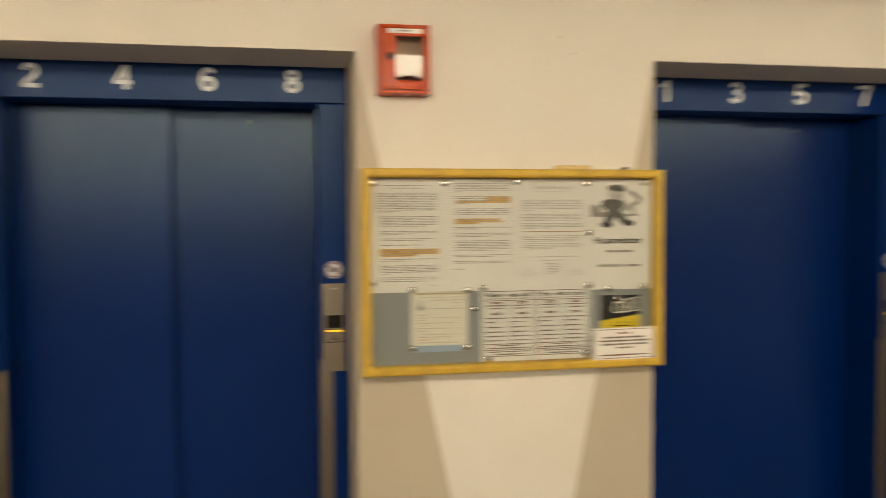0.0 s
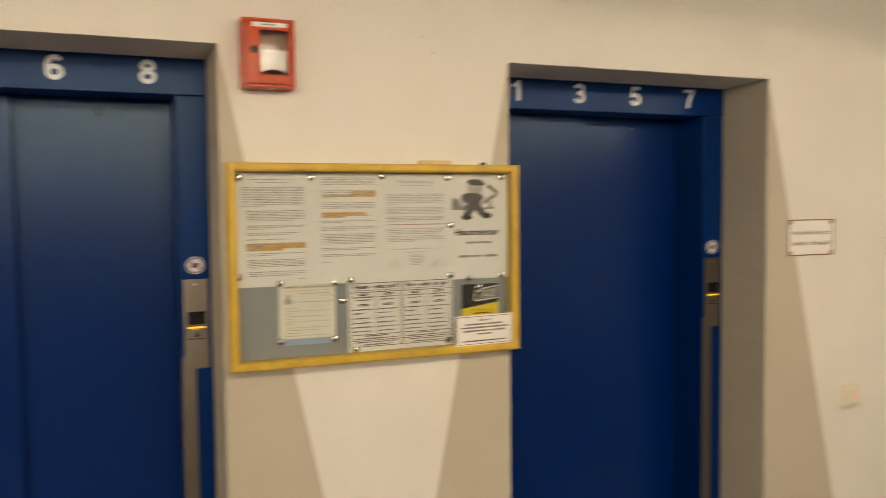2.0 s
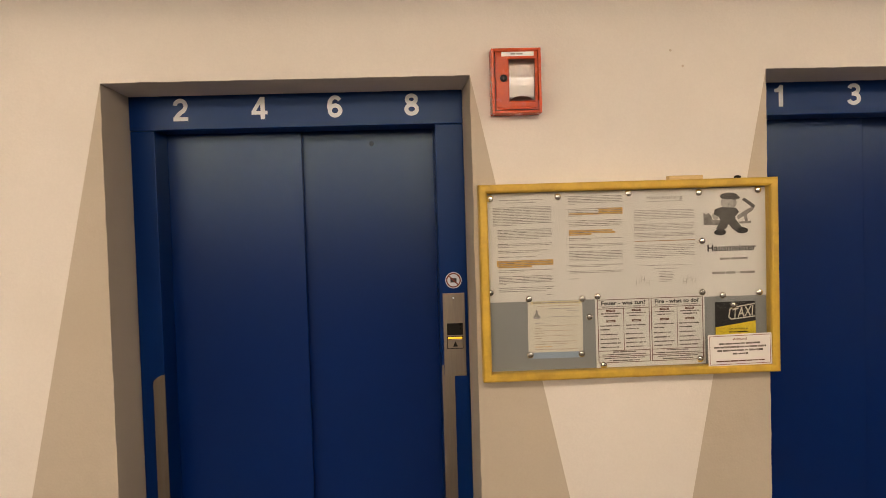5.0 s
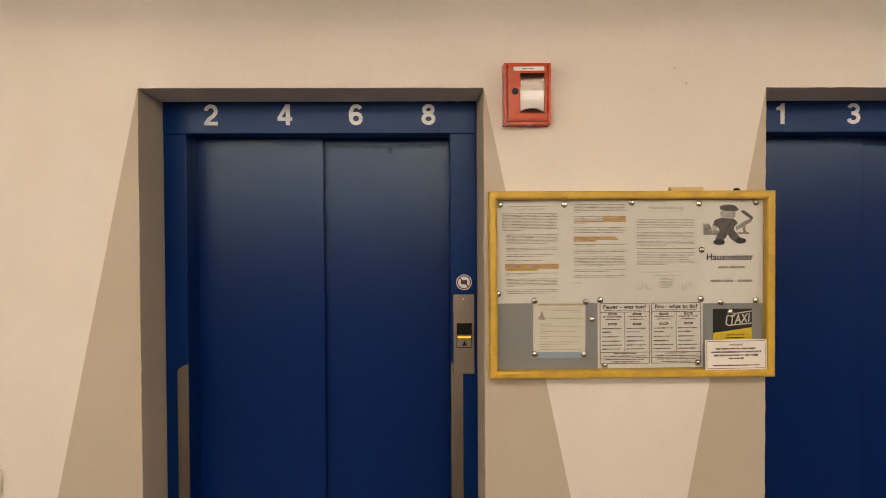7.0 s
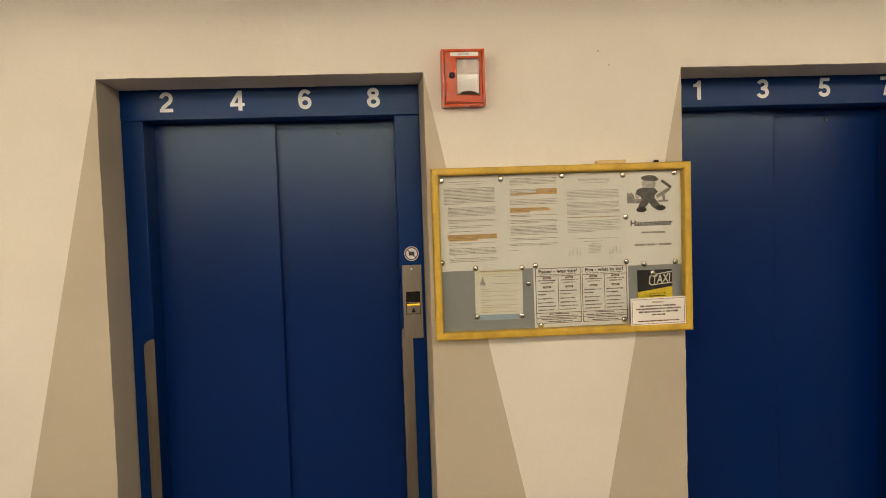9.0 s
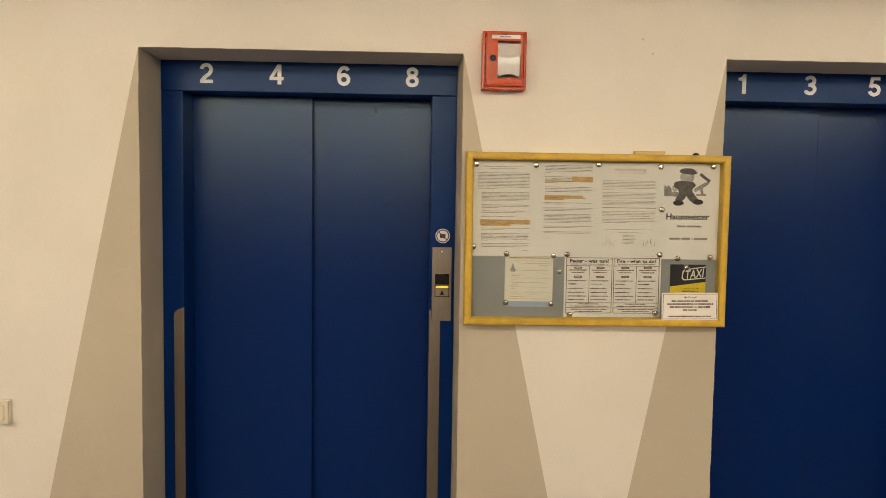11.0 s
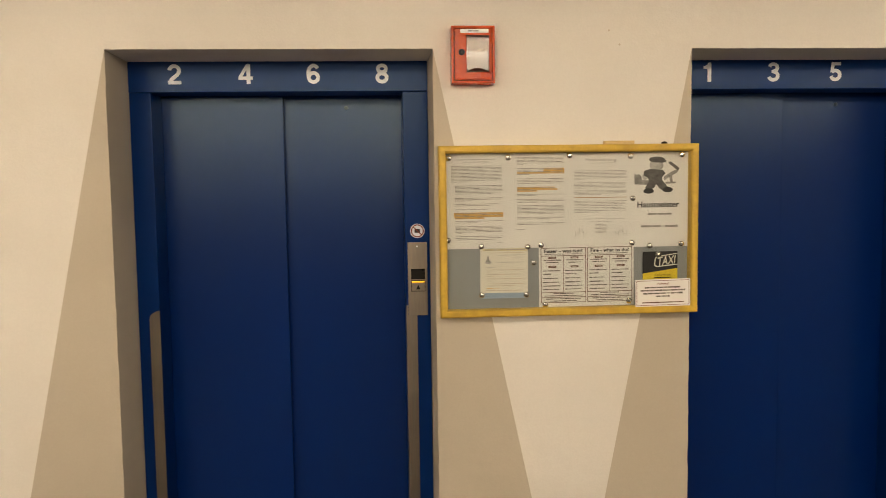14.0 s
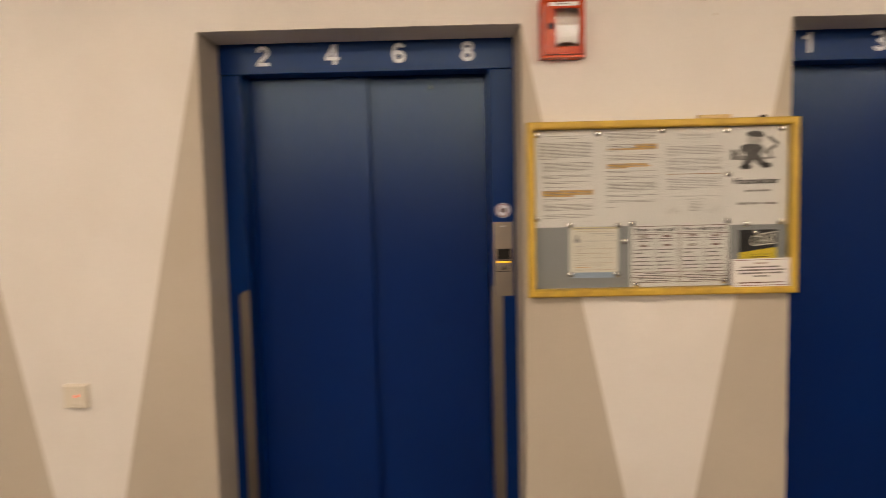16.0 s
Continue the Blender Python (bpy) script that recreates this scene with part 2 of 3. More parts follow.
def oval(rx, rz, n=28, cx=0.0, cz=0.0, a0=0.0, a1=360.0):
    full = a1 - a0 >= 360
    return [(cx + rx * math.cos(radians(a0 + (a1 - a0) * i / (n if full else n - 1))),
             cz + rz * math.sin(radians(a0 + (a1 - a0) * i / (n if full else n - 1)))) for i in range(n)]


def ring(r0, r1, y0, y1, n=36, cx=0.0, cz=0.0):
    bm = bmesh.new()
    loops = [[bm.verts.new((cx + r * math.cos(2 * math.pi * i / n), y, cz + r * math.sin(2 * math.pi * i / n))) for i in range(n)]
             for r, y in ((r0, y0), (r1, y0), (r1, y1), (r0, y1))]
    for k in range(4):
        for i in range(n):
            bm.faces.new((loops[k][i], loops[k][(i + 1) % n], loops[(k + 1) % 4][(i + 1) % n], loops[(k + 1) % 4][i]))
    bmesh.ops.recalc_face_normals(bm, faces=bm.faces[:])
    return bm


def dome(r, high, n=20, rings=5):
    """A flat-backed rounded cap that bulges towards -y."""
    bm = bmesh.new()
    rows = []
    for k in range(rings + 1):
        a = math.pi / 2 * k / rings
        rr, yy = r * math.cos(a) ** 0.6, -high * (0.25 + 0.75 * math.sin(a))
        rows.append([bm.verts.new((rr * math.cos(2 * math.pi * i / n), yy, rr * math.sin(2 * math.pi * i / n))) for i in range(n)]
                    if k < rings else [bm.verts.new((0, -high, 0))])
    base = [bm.verts.new((r * math.cos(2 * math.pi * i / n), 0, r * math.sin(2 * math.pi * i / n))) for i in range(n)]
    rows.insert(0, base)
    for a, b in zip(rows, rows[1:]):
        for i in range(n):
            if len(b) == 1:
                bm.faces.new((a[i], a[(i + 1) % n], b[0]))
            else:
                bm.faces.new((a[i], a[(i + 1) % n], b[(i + 1) % n], b[i]))
    bm.faces.new(base[::-1])
    bmesh.ops.recalc_face_normals(bm, faces=bm.faces[:])
    return bm


def lathe(profile, n=40):
    """A turned body about z from (radius, z) pairs."""
    bm = bmesh.new()
    rows = [[bm.verts.new((r * math.cos(2 * math.pi * i / n), r * math.sin(2 * math.pi * i / n), z)) for i in range(n)] for r, z in profile]
    for a, b in zip(rows, rows[1:]):
        for i in range(n):
            bm.faces.new((a[i], a[(i + 1) % n], b[(i + 1) % n], b[i]))
    bm.faces.new(rows[0][::-1])
    bm.faces.new(rows[-1])
    bmesh.ops.recalc_face_normals(bm, faces=bm.faces[:])
    return bm


def mesh_of(name, bm, material, smooth=False):
    me = bpy.data.meshes.new(name)
    bm.to_mesh(me)
    bm.free()
    for m in material if isinstance(material, (list, tuple)) else (material,):
        me.materials.append(m)
    for p in me.polygons:
        p.use_smooth = smooth
    return me


def thing(name, label, category, m, group=""):
    ob = new(name)
    ob.empty_display_size = 0.1
    ob.matrix_world = m
    return tagged(ob, label, category, group)


def part(name, bm, material, parent, label="", smooth=False):
    ob = new(name, mesh_of(name, bm, material, smooth))
    ob.parent = parent
    return tagged(ob, label) if label else ob


def letters(name, words, x, z, y, w, h, material, parent, label="", bold=0.0, slant=0.0, turn=0.0):
    """Words in the built-in font, w wide and h high, centred on (x, z), facing -y, as one thin mesh."""
    cu = bpy.data.curves.new(name, "FONT")
    cu.body, cu.offset, cu.extrude, cu.shear, cu.resolution_u = words, bold, 0.0, slant, 3
    tmp = new(name, cu)
    me = bpy.data.meshes.new_from_object(tmp.evaluated_get(bpy.context.evaluated_depsgraph_get()))
    bpy.data.objects.remove(tmp)
    bpy.data.curves.remove(cu)
    xs, ys = [v.co.x for v in me.vertices], [v.co.y for v in me.vertices]
    cx, cy, sx, sy = (min(xs) + max(xs)) / 2, (min(ys) + max(ys)) / 2, w / (max(xs) - min(xs)), h / (max(ys) - min(ys))
    c, s = math.cos(radians(turn)), math.sin(radians(turn))
    for v in me.vertices:
        px, pz = (v.co.x - cx) * sx, (v.co.y - cy) * sy
        v.co = (x + px * c - pz * s, y, z + px * s + pz * c)
    me.materials.append(material)
    me.name = name
    ob = new(name, me)
    ob.parent = parent
    return tagged(ob, label) if label else ob


def strokes(rows, y, deep=0.0003):
    """Flat bars (x0, x1, z0, z1) at depth y, in one mesh."""
    bm = bmesh.new()
    for x0, x1, z0, z1 in rows:
        bm.faces.new([bm.verts.new(p) for p in ((x0, y, z0), (x1, y, z0), (x1, y, z1), (x0, y, z1))])
    return bm


def words_in(x0, x1, z, high, rng, ragged=0.0):
    """A line of unreadable print: a run of short bars of uneven height, with gaps between the words."""
    end = x1 - rng.random() * ragged
    x, out = x0, []
    while x < end - 0.002:
        w = min(rng.uniform(0.004, 0.024), end - x)
        tall = high * rng.uniform(0.75, 1.3)
        out.append((x, x + w, z - tall / 2, z + tall / 2))
        x += w + rng.choice((0.0008, 0.0009, 0.0011, 0.0028))
    return out


# ---- large structure ----
LIFT_STEP = 1.938
HOLES = ((-0.203, 0.851), (1.725, 2.766))       # the two recesses, across
WEST, EAST, SOUTH = -5.2, 6.0, -9.0


def wall_north():
    """The lift wall: two recesses with rough painted arrises, grey wedges that widen towards the floor, white between."""
    bm = bmesh.new()
    rng = random.Random(4)
    n = 64
    zs = [TOP * i / n for i in range(n + 1)]

    def line(f):
        return [bm.verts.new(f(i, z)) for i, z in enumerate(zs)]

    def strip(a, b, slot):
        for i in range(len(a) - 1):
            bm.faces.new((a[i], b[i], b[i + 1], a[i + 1])).material_index = slot

    def arris(x, side):
        jag = [rng.gauss(0, 0.0006) + 0.0003 * math.sin(i * 0.55 + x * 7) for i in range(n)] + [0.0]
        return line(lambda i, z: (x + side * jag[i], WALL + abs(jag[i]) * 0.5, z))

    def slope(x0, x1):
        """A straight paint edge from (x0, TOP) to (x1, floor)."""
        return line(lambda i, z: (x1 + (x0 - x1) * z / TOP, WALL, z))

    def deep(x):
        return line(lambda i, z: (x, FRONT + 0.30, z))

    west = line(lambda i, z: (WEST, WALL, z))
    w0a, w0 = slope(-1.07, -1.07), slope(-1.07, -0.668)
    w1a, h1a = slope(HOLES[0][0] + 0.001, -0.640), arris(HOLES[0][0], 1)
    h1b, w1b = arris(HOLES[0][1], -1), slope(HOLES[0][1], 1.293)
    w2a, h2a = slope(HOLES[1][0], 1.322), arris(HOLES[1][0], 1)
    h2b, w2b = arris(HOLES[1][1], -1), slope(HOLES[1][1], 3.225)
    east = line(lambda i, z: (EAST, WALL, z))
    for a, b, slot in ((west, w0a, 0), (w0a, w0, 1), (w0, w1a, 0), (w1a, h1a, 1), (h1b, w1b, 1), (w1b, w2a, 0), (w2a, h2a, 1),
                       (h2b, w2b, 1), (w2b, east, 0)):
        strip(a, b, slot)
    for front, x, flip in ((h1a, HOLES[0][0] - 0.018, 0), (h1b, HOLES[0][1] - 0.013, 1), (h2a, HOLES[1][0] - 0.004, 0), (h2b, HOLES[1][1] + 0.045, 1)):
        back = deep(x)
        # white strip along the arris: worn paint and the edge's highlight as colour
        worn_highlight = [bm.verts.new((v.co.x + (0.003 if flip else -0.003) * 0.4, v.co.y + 0.0055, v.co.z)) for v in front]
        strip(*((worn_highlight, front) if flip else (front, worn_highlight)), 0)
        strip(*((back, worn_highlight) if flip else (worn_highlight, back)), 1)
    # the band above, with the two soffits
    m = 36
    for (xa, xb), la, lb, ya, yb in ((HOLES[0], h1a, h1b, -0.018, -0.013), (HOLES[1], h2a, h2b, -0.004, 0.045)):
        low = [la[-1]]
        for i in range(1, m):
            j = rng.gauss(0, 0.0004)
            low.append(bm.verts.new((xa + (xb - xa) * i / m, WALL + abs(j) * 0.5, TOP + j)))
        low.append(lb[-1])
        high = [bm.verts.new((v.co.x, WALL, CEIL)) for v in low]
        back = [bm.verts.new((v.co.x + ya + (yb - ya) * i / m, FRONT + 0.30, TOP)) for i, v in enumerate(low)]
        for i in range(m):
            bm.faces.new((low[i], low[i + 1], high[i + 1], high[i])).material_index = 0
            bm.faces.new((back[i], back[i + 1], low[i + 1], low[i])).material_index = 0
    for xa, xb in ((WEST, HOLES[0][0]), (HOLES[0][1], HOLES[1][0]), (HOLES[1][1], EAST)):
        bm.faces.new([bm.verts.new(p) for p in ((xa, WALL, TOP), (xb, WALL, TOP), (xb, WALL, CEIL), (xa, WALL, CEIL))]).material_index = 0
    # the back of the wall and the closed shaft behind it
    box(bm, WEST, EAST, FRONT + 0.30, FRONT + 0.45, 0.0, CEIL)
    bmesh.ops.remove_doubles(bm, verts=bm.verts[:], dist=0.00005)
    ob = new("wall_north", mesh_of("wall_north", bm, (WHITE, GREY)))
    return tagged(ob, "white plastered lift wall with painted grey wedges beside recesses", "wall", kind="structure")


wall_north()
for wname, dims, mat, words, cat in (
        ("floor", (WEST - 0.15, EAST + 0.15, SOUTH - 0.15, FRONT + 0.45, -0.12, 0.0), FLOOR, "unseen plain floor of the lift lobby, kept dark for the door reflections", "floor"),
        ("ceiling", (WEST - 0.15, EAST + 0.15, SOUTH - 0.15, FRONT + 0.45, CEIL, CEIL + 0.15), CEILING, "plain white painted ceiling of the lobby", "ceiling"),
        ("wall_south", (WEST, EAST, SOUTH - 0.15, SOUTH, 0.0, CEIL), UNSEEN_WALL, "unseen plain wall facing the lifts, kept dark for the door reflections", "wall"),
        ("wall_west", (WEST - 0.15, WEST, SOUTH - 0.15, FRONT + 0.45, 0.0, CEIL), WHITE, "plain white plastered end wall", "wall"),
        ("wall_east", (EAST, EAST + 0.15, SOUTH - 0.15, FRONT + 0.45, 0.0, CEIL), WHITE, "plain white plastered end wall", "wall")):
    tagged(new(wname, mesh_of(wname, boxed(*dims), mat)), words, cat, kind="structure")


# ---- ceiling lamps, unseen; the far rows are added fill ----
def unseen_ceiling_lamp(m):
    lamp = thing("unseen_ceiling_lamp", "unseen long opal ceiling lamp with fluorescent light, switched on", "lamp", m, "lobby ceiling lamps")
    part("base_plate", boxed(-0.76, 0.76, -0.08, 0.08, -0.022, 0.0, bevel=0.003), CARD, lamp)
    part("diffuser", boxed(-0.75, 0.75, -0.072, 0.072, -0.108, -0.021, bevel=0.018, seg=1), OPAL, lamp, "glowing opal diffuser")
    part("end_cap", boxed(-0.765, -0.749, -0.076, 0.076, -0.110, -0.002, bevel=0.004), CARD, lamp)
    part("end_cap", boxed(0.749, 0.765, -0.076, 0.076, -0.110, -0.002, bevel=0.004), CARD, lamp)
    return lamp


first_lamp = unseen_ceiling_lamp(pose(*LAMPS[0], CEIL))
for lx, ly in LAMPS[1:]:
    copy_thing(first_lamp, pose(lx, ly, CEIL))


# ---- lift doors ----
def numeral(digit, cx, cz, high):
    """A bold grotesque numeral: swept strokes and bars in a unit box 0.7 wide, cut from film 2 mm thick."""
    def arc(x, z, rx, rz, a0, a1, n=22):
        return [(x + rx * math.cos(radians(a0 + (a1 - a0) * i / n)), z + rz * math.sin(radians(a0 + (a1 - a0) * i / n))) for i in range(n + 1)]

    def sweep(points, wide=0.185):
        """The outline of a line of even width through the points."""
        left, right = [], []
        for i, (x, z) in enumerate(points):
            (xa, za), (xb, zb) = points[max(i - 1, 0)], points[min(i + 1, len(points) - 1)]
            n = math.hypot(xb - xa, zb - za)
            ox, oz = -(zb - za) / n * wide / 2, (xb - xa) / n * wide / 2
            left.append((x + ox, z + oz))
            right.append((x - ox, z - oz))
        return left + right[::-1]

    def bar(x0, x1, z0, z1):
        return [(x0, z0), (x1, z0), (x1, z1), (x0, z1)]

    shapes = {
        "1": [[(0.27, 0.0), (0.47, 0.0), (0.47, 1.0), (0.32, 1.0), (0.26, 0.90), (0.18, 0.84), (0.06, 0.81), (0.06, 0.67), (0.27, 0.67)]],
        "2": [sweep(arc(0.34, 0.675, 0.235, 0.235, 175, -25) + [(0.48, 0.47), (0.34, 0.36), (0.20, 0.24), (0.12, 0.10)]), bar(0.02, 0.67, 0.0, 0.175)],
        "3": [sweep(arc(0.335, 0.725, 0.215, 0.185, 165, -90)), sweep(arc(0.335, 0.30, 0.245, 0.212, 90, -165)), bar(0.24, 0.36, 0.435, 0.60)],
        "4": [bar(0.40, 0.595, 0.0, 1.0), bar(0.0, 0.71, 0.215, 0.375), [(0.0, 0.36), (0.185, 0.36), (0.44, 0.76), (0.44, 1.0), (0.40, 1.0)]],
        "5": [bar(0.13, 0.63, 0.83, 1.0), [(0.05, 0.455), (0.235, 0.475), (0.285, 0.86), (0.13, 0.98)], sweep(arc(0.335, 0.325, 0.245, 0.235, 140, -165))],
        "6": [sweep(arc(0.35, 0.315, 0.235, 0.225, 0, 360, 36)), sweep(arc(0.365, 0.50, 0.27, 0.41, 42, 205))],
        "7": [bar(0.02, 0.67, 0.825, 1.0), sweep([(0.60, 0.88), (0.50, 0.72), (0.39, 0.50), (0.31, 0.25), (0.275, 0.0)])],
        "8": [sweep(arc(0.35, 0.735, 0.205, 0.172, 0, 360, 36)), sweep(arc(0.35, 0.295, 0.24, 0.205, 0, 360, 36))]}[digit]
    bm = bmesh.new()
    for k, outline in enumerate(shapes):
        y = -0.0045 - 0.0002 * k
        half = len(outline) // 2
        pts = [(cx + (x - 0.35) * high, cz + (z - 0.5) * high) for x, z in outline]
        front, back = ([bm.verts.new((x, d, z)) for x, z in pts] for d in (y, -0.0025))
        if len(pts) > 12:     # a swept band: quads from edge to edge
            for i in range(half - 1):
                bm.faces.new((front[i], front[i + 1], front[-2 - i], front[-1 - i]))
        else:
            bm.faces.new(front)
        for i in range(len(pts)):
            bm.faces.new((front[i - 1], front[i], back[i], back[i - 1]))
    bmesh.ops.recalc_face_normals(bm, faces=bm.faces[:])
    return bm


def elevator_door(x, floors, x1, label):
    """A landing door in its recess: lintel with storey numbers, posts, two telescopic leaves, steel guards and call panel.
    Local origin: on the floor at the frame's face."""
    lift = thing("elevator_door", label, "elevator door", pose(x, FRONT, 0), "lift doors of the lobby")
    x0, a, b, head = -0.211, -0.135, 0.754, 2.0
    part("lintel", boxed(x0, x1, -0.003, 0.132, head, 2.118, bevel=0.002), BLUE, lift)
    part("door_post", boxed(x0, a, 0.0, 0.132, 0.0, head - 0.001, bevel=0.003), BLUE, lift)
    part("door_post", boxed(b, x1, 0.0, 0.170, 0.0, head - 0.001, bevel=0.003), BLUE, lift)
    # added panel; its dark colour stands in for the shaft's shade
    bm = boxed(x0 + 0.01, x1 - 0.01, 0.26, 0.28, 0.0, 2.12)
    part("shaft_backing", bm, SHAFT_GLOOM, lift, "added dark panel standing in for the unlit shaft")
    part("door_leaf", boxed(a - 0.05, 0.309, 0.135, 0.165, 0.012, 2.05, bevel=0.003), BLUE_DOOR, lift)
    leaf = part("door_leaf", boxed(0.285, b + 0.012, 0.173, 0.203, 0.012, 2.05, bevel=0.003), BLUE_DOOR, lift)
    part("screw", dome(0.0075, 0.005), SCREW_BLUE, leaf, smooth=True).location = (0.5425, 0.173, 1.959)
    part("sill", boxed(x0, x1, 0.0, 0.20, 0.0, 0.010, bevel=0.002), STEEL, lift, "steel door sill")
    # steel guards on the inner edges of the posts
    part("edge_guard", prism([(-0.172, 0.02), (-0.1345, 0.02), (-0.1345, 1.222), (-0.146, 1.220), (-0.160, 1.213), (-0.170, 1.203), (-0.172, 1.19)],
                             -0.004, 0.001, 0.001), STEEL, lift, "brushed steel edge guard")
    part("edge_guard", prism([(0.7545, 0.02), (0.795, 0.02), (0.795, 1.184), (0.762, 1.184), (0.762, 1.219), (0.7545, 1.219)], -0.003, 0.001), STEEL, lift, "brushed steel edge guard")
    panel = part("call_panel", prism([(0.763, 1.182), (0.834, 1.182), (0.834, 1.452), (0.763, 1.452)], -0.005, 0.001, 0.001), STEEL, lift,
                 "brushed steel call panel")
    part("display", boxed(0.774, 0.826, -0.0075, -0.004, 1.316, 1.355, bevel=0.001), BLACK, panel, "black display window")
    part("button_frame", boxed(0.7735, 0.826, -0.0065, -0.004, 1.271, 1.3125, bevel=0.001), BLACK, panel)
    part("call_button", boxed(0.7755, 0.824, -0.0095, -0.005, 1.2735, 1.3025, bevel=0.0015), STEEL, panel)
    part("indicator_bar", boxed(0.7765, 0.823, -0.0100, -0.005, 1.3043, 1.3098, bevel=0.001), LIT_BAR, panel, "yellow lit call bar")
    part("arrow_mark", prism([(0.792, 1.279), (0.808, 1.279), (0.800, 1.2965)], -0.0103, -0.0090), BLACK, panel, "black upward arrow")
    # white dot stands for the small hole near the panel's top
    part("panel_dot", dome(0.003, 0.002), NUMERAL, panel, smooth=True).location = (0.7975, -0.005, 1.437)
    sign = part("pictogram", prism(oval(0.0265, 0.0265, cx=0.800, cz=1.494), -0.0018, 0.001), NUMERAL, lift, "round white prohibition sticker")
    part("ring", ring(0.0200, 0.0238, -0.0030, -0.0010, cx=0.800, cz=1.494), INK_RED, sign)
    part("dark_mark", boxed(0.790, 0.810, -0.0030, -0.0015, 1.487, 1.501), INK, sign)
    c = math.sqrt(0.5)
    part("slash", prism([(0.800 + (u * c + v * c), 1.494 + (-u * c + v * c)) for u, v in ((-0.021, -0.0018), (0.021, -0.0018), (0.021, 0.0018), (-0.021, 0.0018))],
                        -0.0040, -0.0020), INK_RED, sign)
    for digit, nx in zip(floors, (-0.049, 0.198, 0.4375, 0.682)):
        part("number", numeral(digit, nx, 2.0630, 0.0705), NUMERAL, lift, "white storey number")
    return lift


elevator_door(0.0, "2468", 0.8445, "blue steel lift door with white numbers 2 4 6 8")
elevator_door(LIFT_STEP, "1357", 0.850, "blue steel lift door with white numbers 1 3 5 7")


# ---- notice board ----
BX0, BX1, BZ0, BZ1, BY = 0.863, 1.738, 1.2165, 1.787, 2.205
BACK = 2.243                                     # face of the grey magnetic sheet


def notice_board():
    board = thing("notice_board", "shallow glazed notice case in a mustard yellow frame", "notice board", pose((BX0 + BX1) / 2, WALL, BZ0))
    w, h, d, f = (BX1 - BX0) / 2, BZ1 - BZ0, WALL - BY, 0.025

    def bar(p, q, r, s):
        """A mitred bar: outer corners p, q and inner corners r, s, in x and z."""
        bm = bmesh.new()
        rows = []
        for (ox, oz), (ix, iz) in ((p, s), (q, r)):
            mid = lambda k: (ox + (ix - ox) * k, oz + (iz - oz) * k)
            rows.append([bm.verts.new((*mid(k)[:1], y, mid(k)[1])) for k, y in (
                (0, 0), (0, -d + 0.006), (0.10, -d + 0.0015), (0.28, -d), (0.70, -d), (0.90, -d + 0.003), (1.0, -d + 0.009), (1.0, 0))])
        k = len(rows[0])
        for i in range(k):
            bm.faces.new((rows[0][i], rows[0][(i + 1) % k], rows[1][(i + 1) % k], rows[1][i]))
        bm.faces.new(rows[0][::-1])
        bm.faces.new(rows[1])
        bmesh.ops.recalc_face_normals(bm, faces=bm.faces[:])
        return bm

    o = ((-w, 0), (w, 0), (w, h), (-w, h))
    i = ((-w + f, f), (w - f, f), (w - f, h - f), (-w + f, h - f))
    for k in range(4):
        j = (k + 1) % 4
        part("frame_bar", bar(o[k], o[j], i[j], i[k]), YELLOW, board)
    part("back_panel", boxed(-w + f - 0.004, w - f + 0.004, BACK - WALL, -0.001, f - 0.004, h - f + 0.004), BOARD, board, "grey magnetic back sheet")
    pane = part("glass_pane", boxed(-w + f - 0.003, w - f + 0.003, -d + 0.011, -d + 0.014, f - 0.003, h - f + 0.003), GLASS, board, "clear glass pane")
    pane.visible_shadow = False
    bm = boxed(0.1185, 0.2205, -0.030, -0.004, h - 0.001, h + 0.012, bevel=0.003)
    part("hanger_block", bm, WOOD, board, "pale wooden block on the top edge")
    part("latch_knob", lathe([(0.009, -0.002), (0.0105, 0.002), (0.009, 0.006), (0.004, 0.008)], 20), BLACK, board, "black latch knob", smooth=True).location = (0.3225, -0.028, h)
    return board


notice_board()


def sheet(x0, x1, z0, z1, label, material=PAPER, name="notice_sheet", y=BACK - 0.0015, lean=0.0, category="paper notice", group="notices in the case", rise=0.0):
    """A sheet of paper on the board, faintly wavy. Local origin: its middle."""
    w, h = (x1 - x0) / 2, (z1 - z0) / 2
    ob = thing(name, label, category, pose((x0 + x1) / 2, y, (z0 + z1) / 2, 0, lean, 0), group)
    bm = bmesh.new()
    bmesh.ops.create_grid(bm, x_segments=10, y_segments=10, size=1.0)
    for v in bm.verts:
        px, pz = v.co.x * w, v.co.y * h + (rise if v.co.y > 0.99 else 0.0)
        v.co = (px, 0.0005 * math.sin(px * 31 + x0 * 9) * math.cos(pz * 23), pz)
    bmesh.ops.recalc_face_normals(bm, faces=bm.faces[:])
    if sum(f.normal.y for f in bm.faces) > 0:
        bmesh.ops.reverse_faces(bm, faces=bm.faces[:])
    made = bmesh.ops.extrude_face_region(bm, geom=bm.faces[:])
    for e in made["geom"]:
        if isinstance(e, bmesh.types.BMVert):
            e.co.y += 0.0006
    bmesh.ops.recalc_face_normals(bm, faces=bm.faces[:])
    part("paper", bm, material, ob, smooth=False)
    return ob


def print_block(ob, name, x0, x1, zt, count, ink, seed, pitch=0.0043, high=0.0019, last=1.0, ragged=0.006):
    """A paragraph of unreadable print as bars, from the top zt downwards; the last line is shorter."""
    rng = random.Random(seed)
    rows = []
    for k in range(count):
        end = x0 + (x1 - x0) * (last if k == count - 1 else 1.0)
        rows += words_in(x0, end, zt - k * pitch, high, rng, ragged if k < count - 1 else 0.0)
    return part(name, strokes(rows, -0.0012), ink, ob)


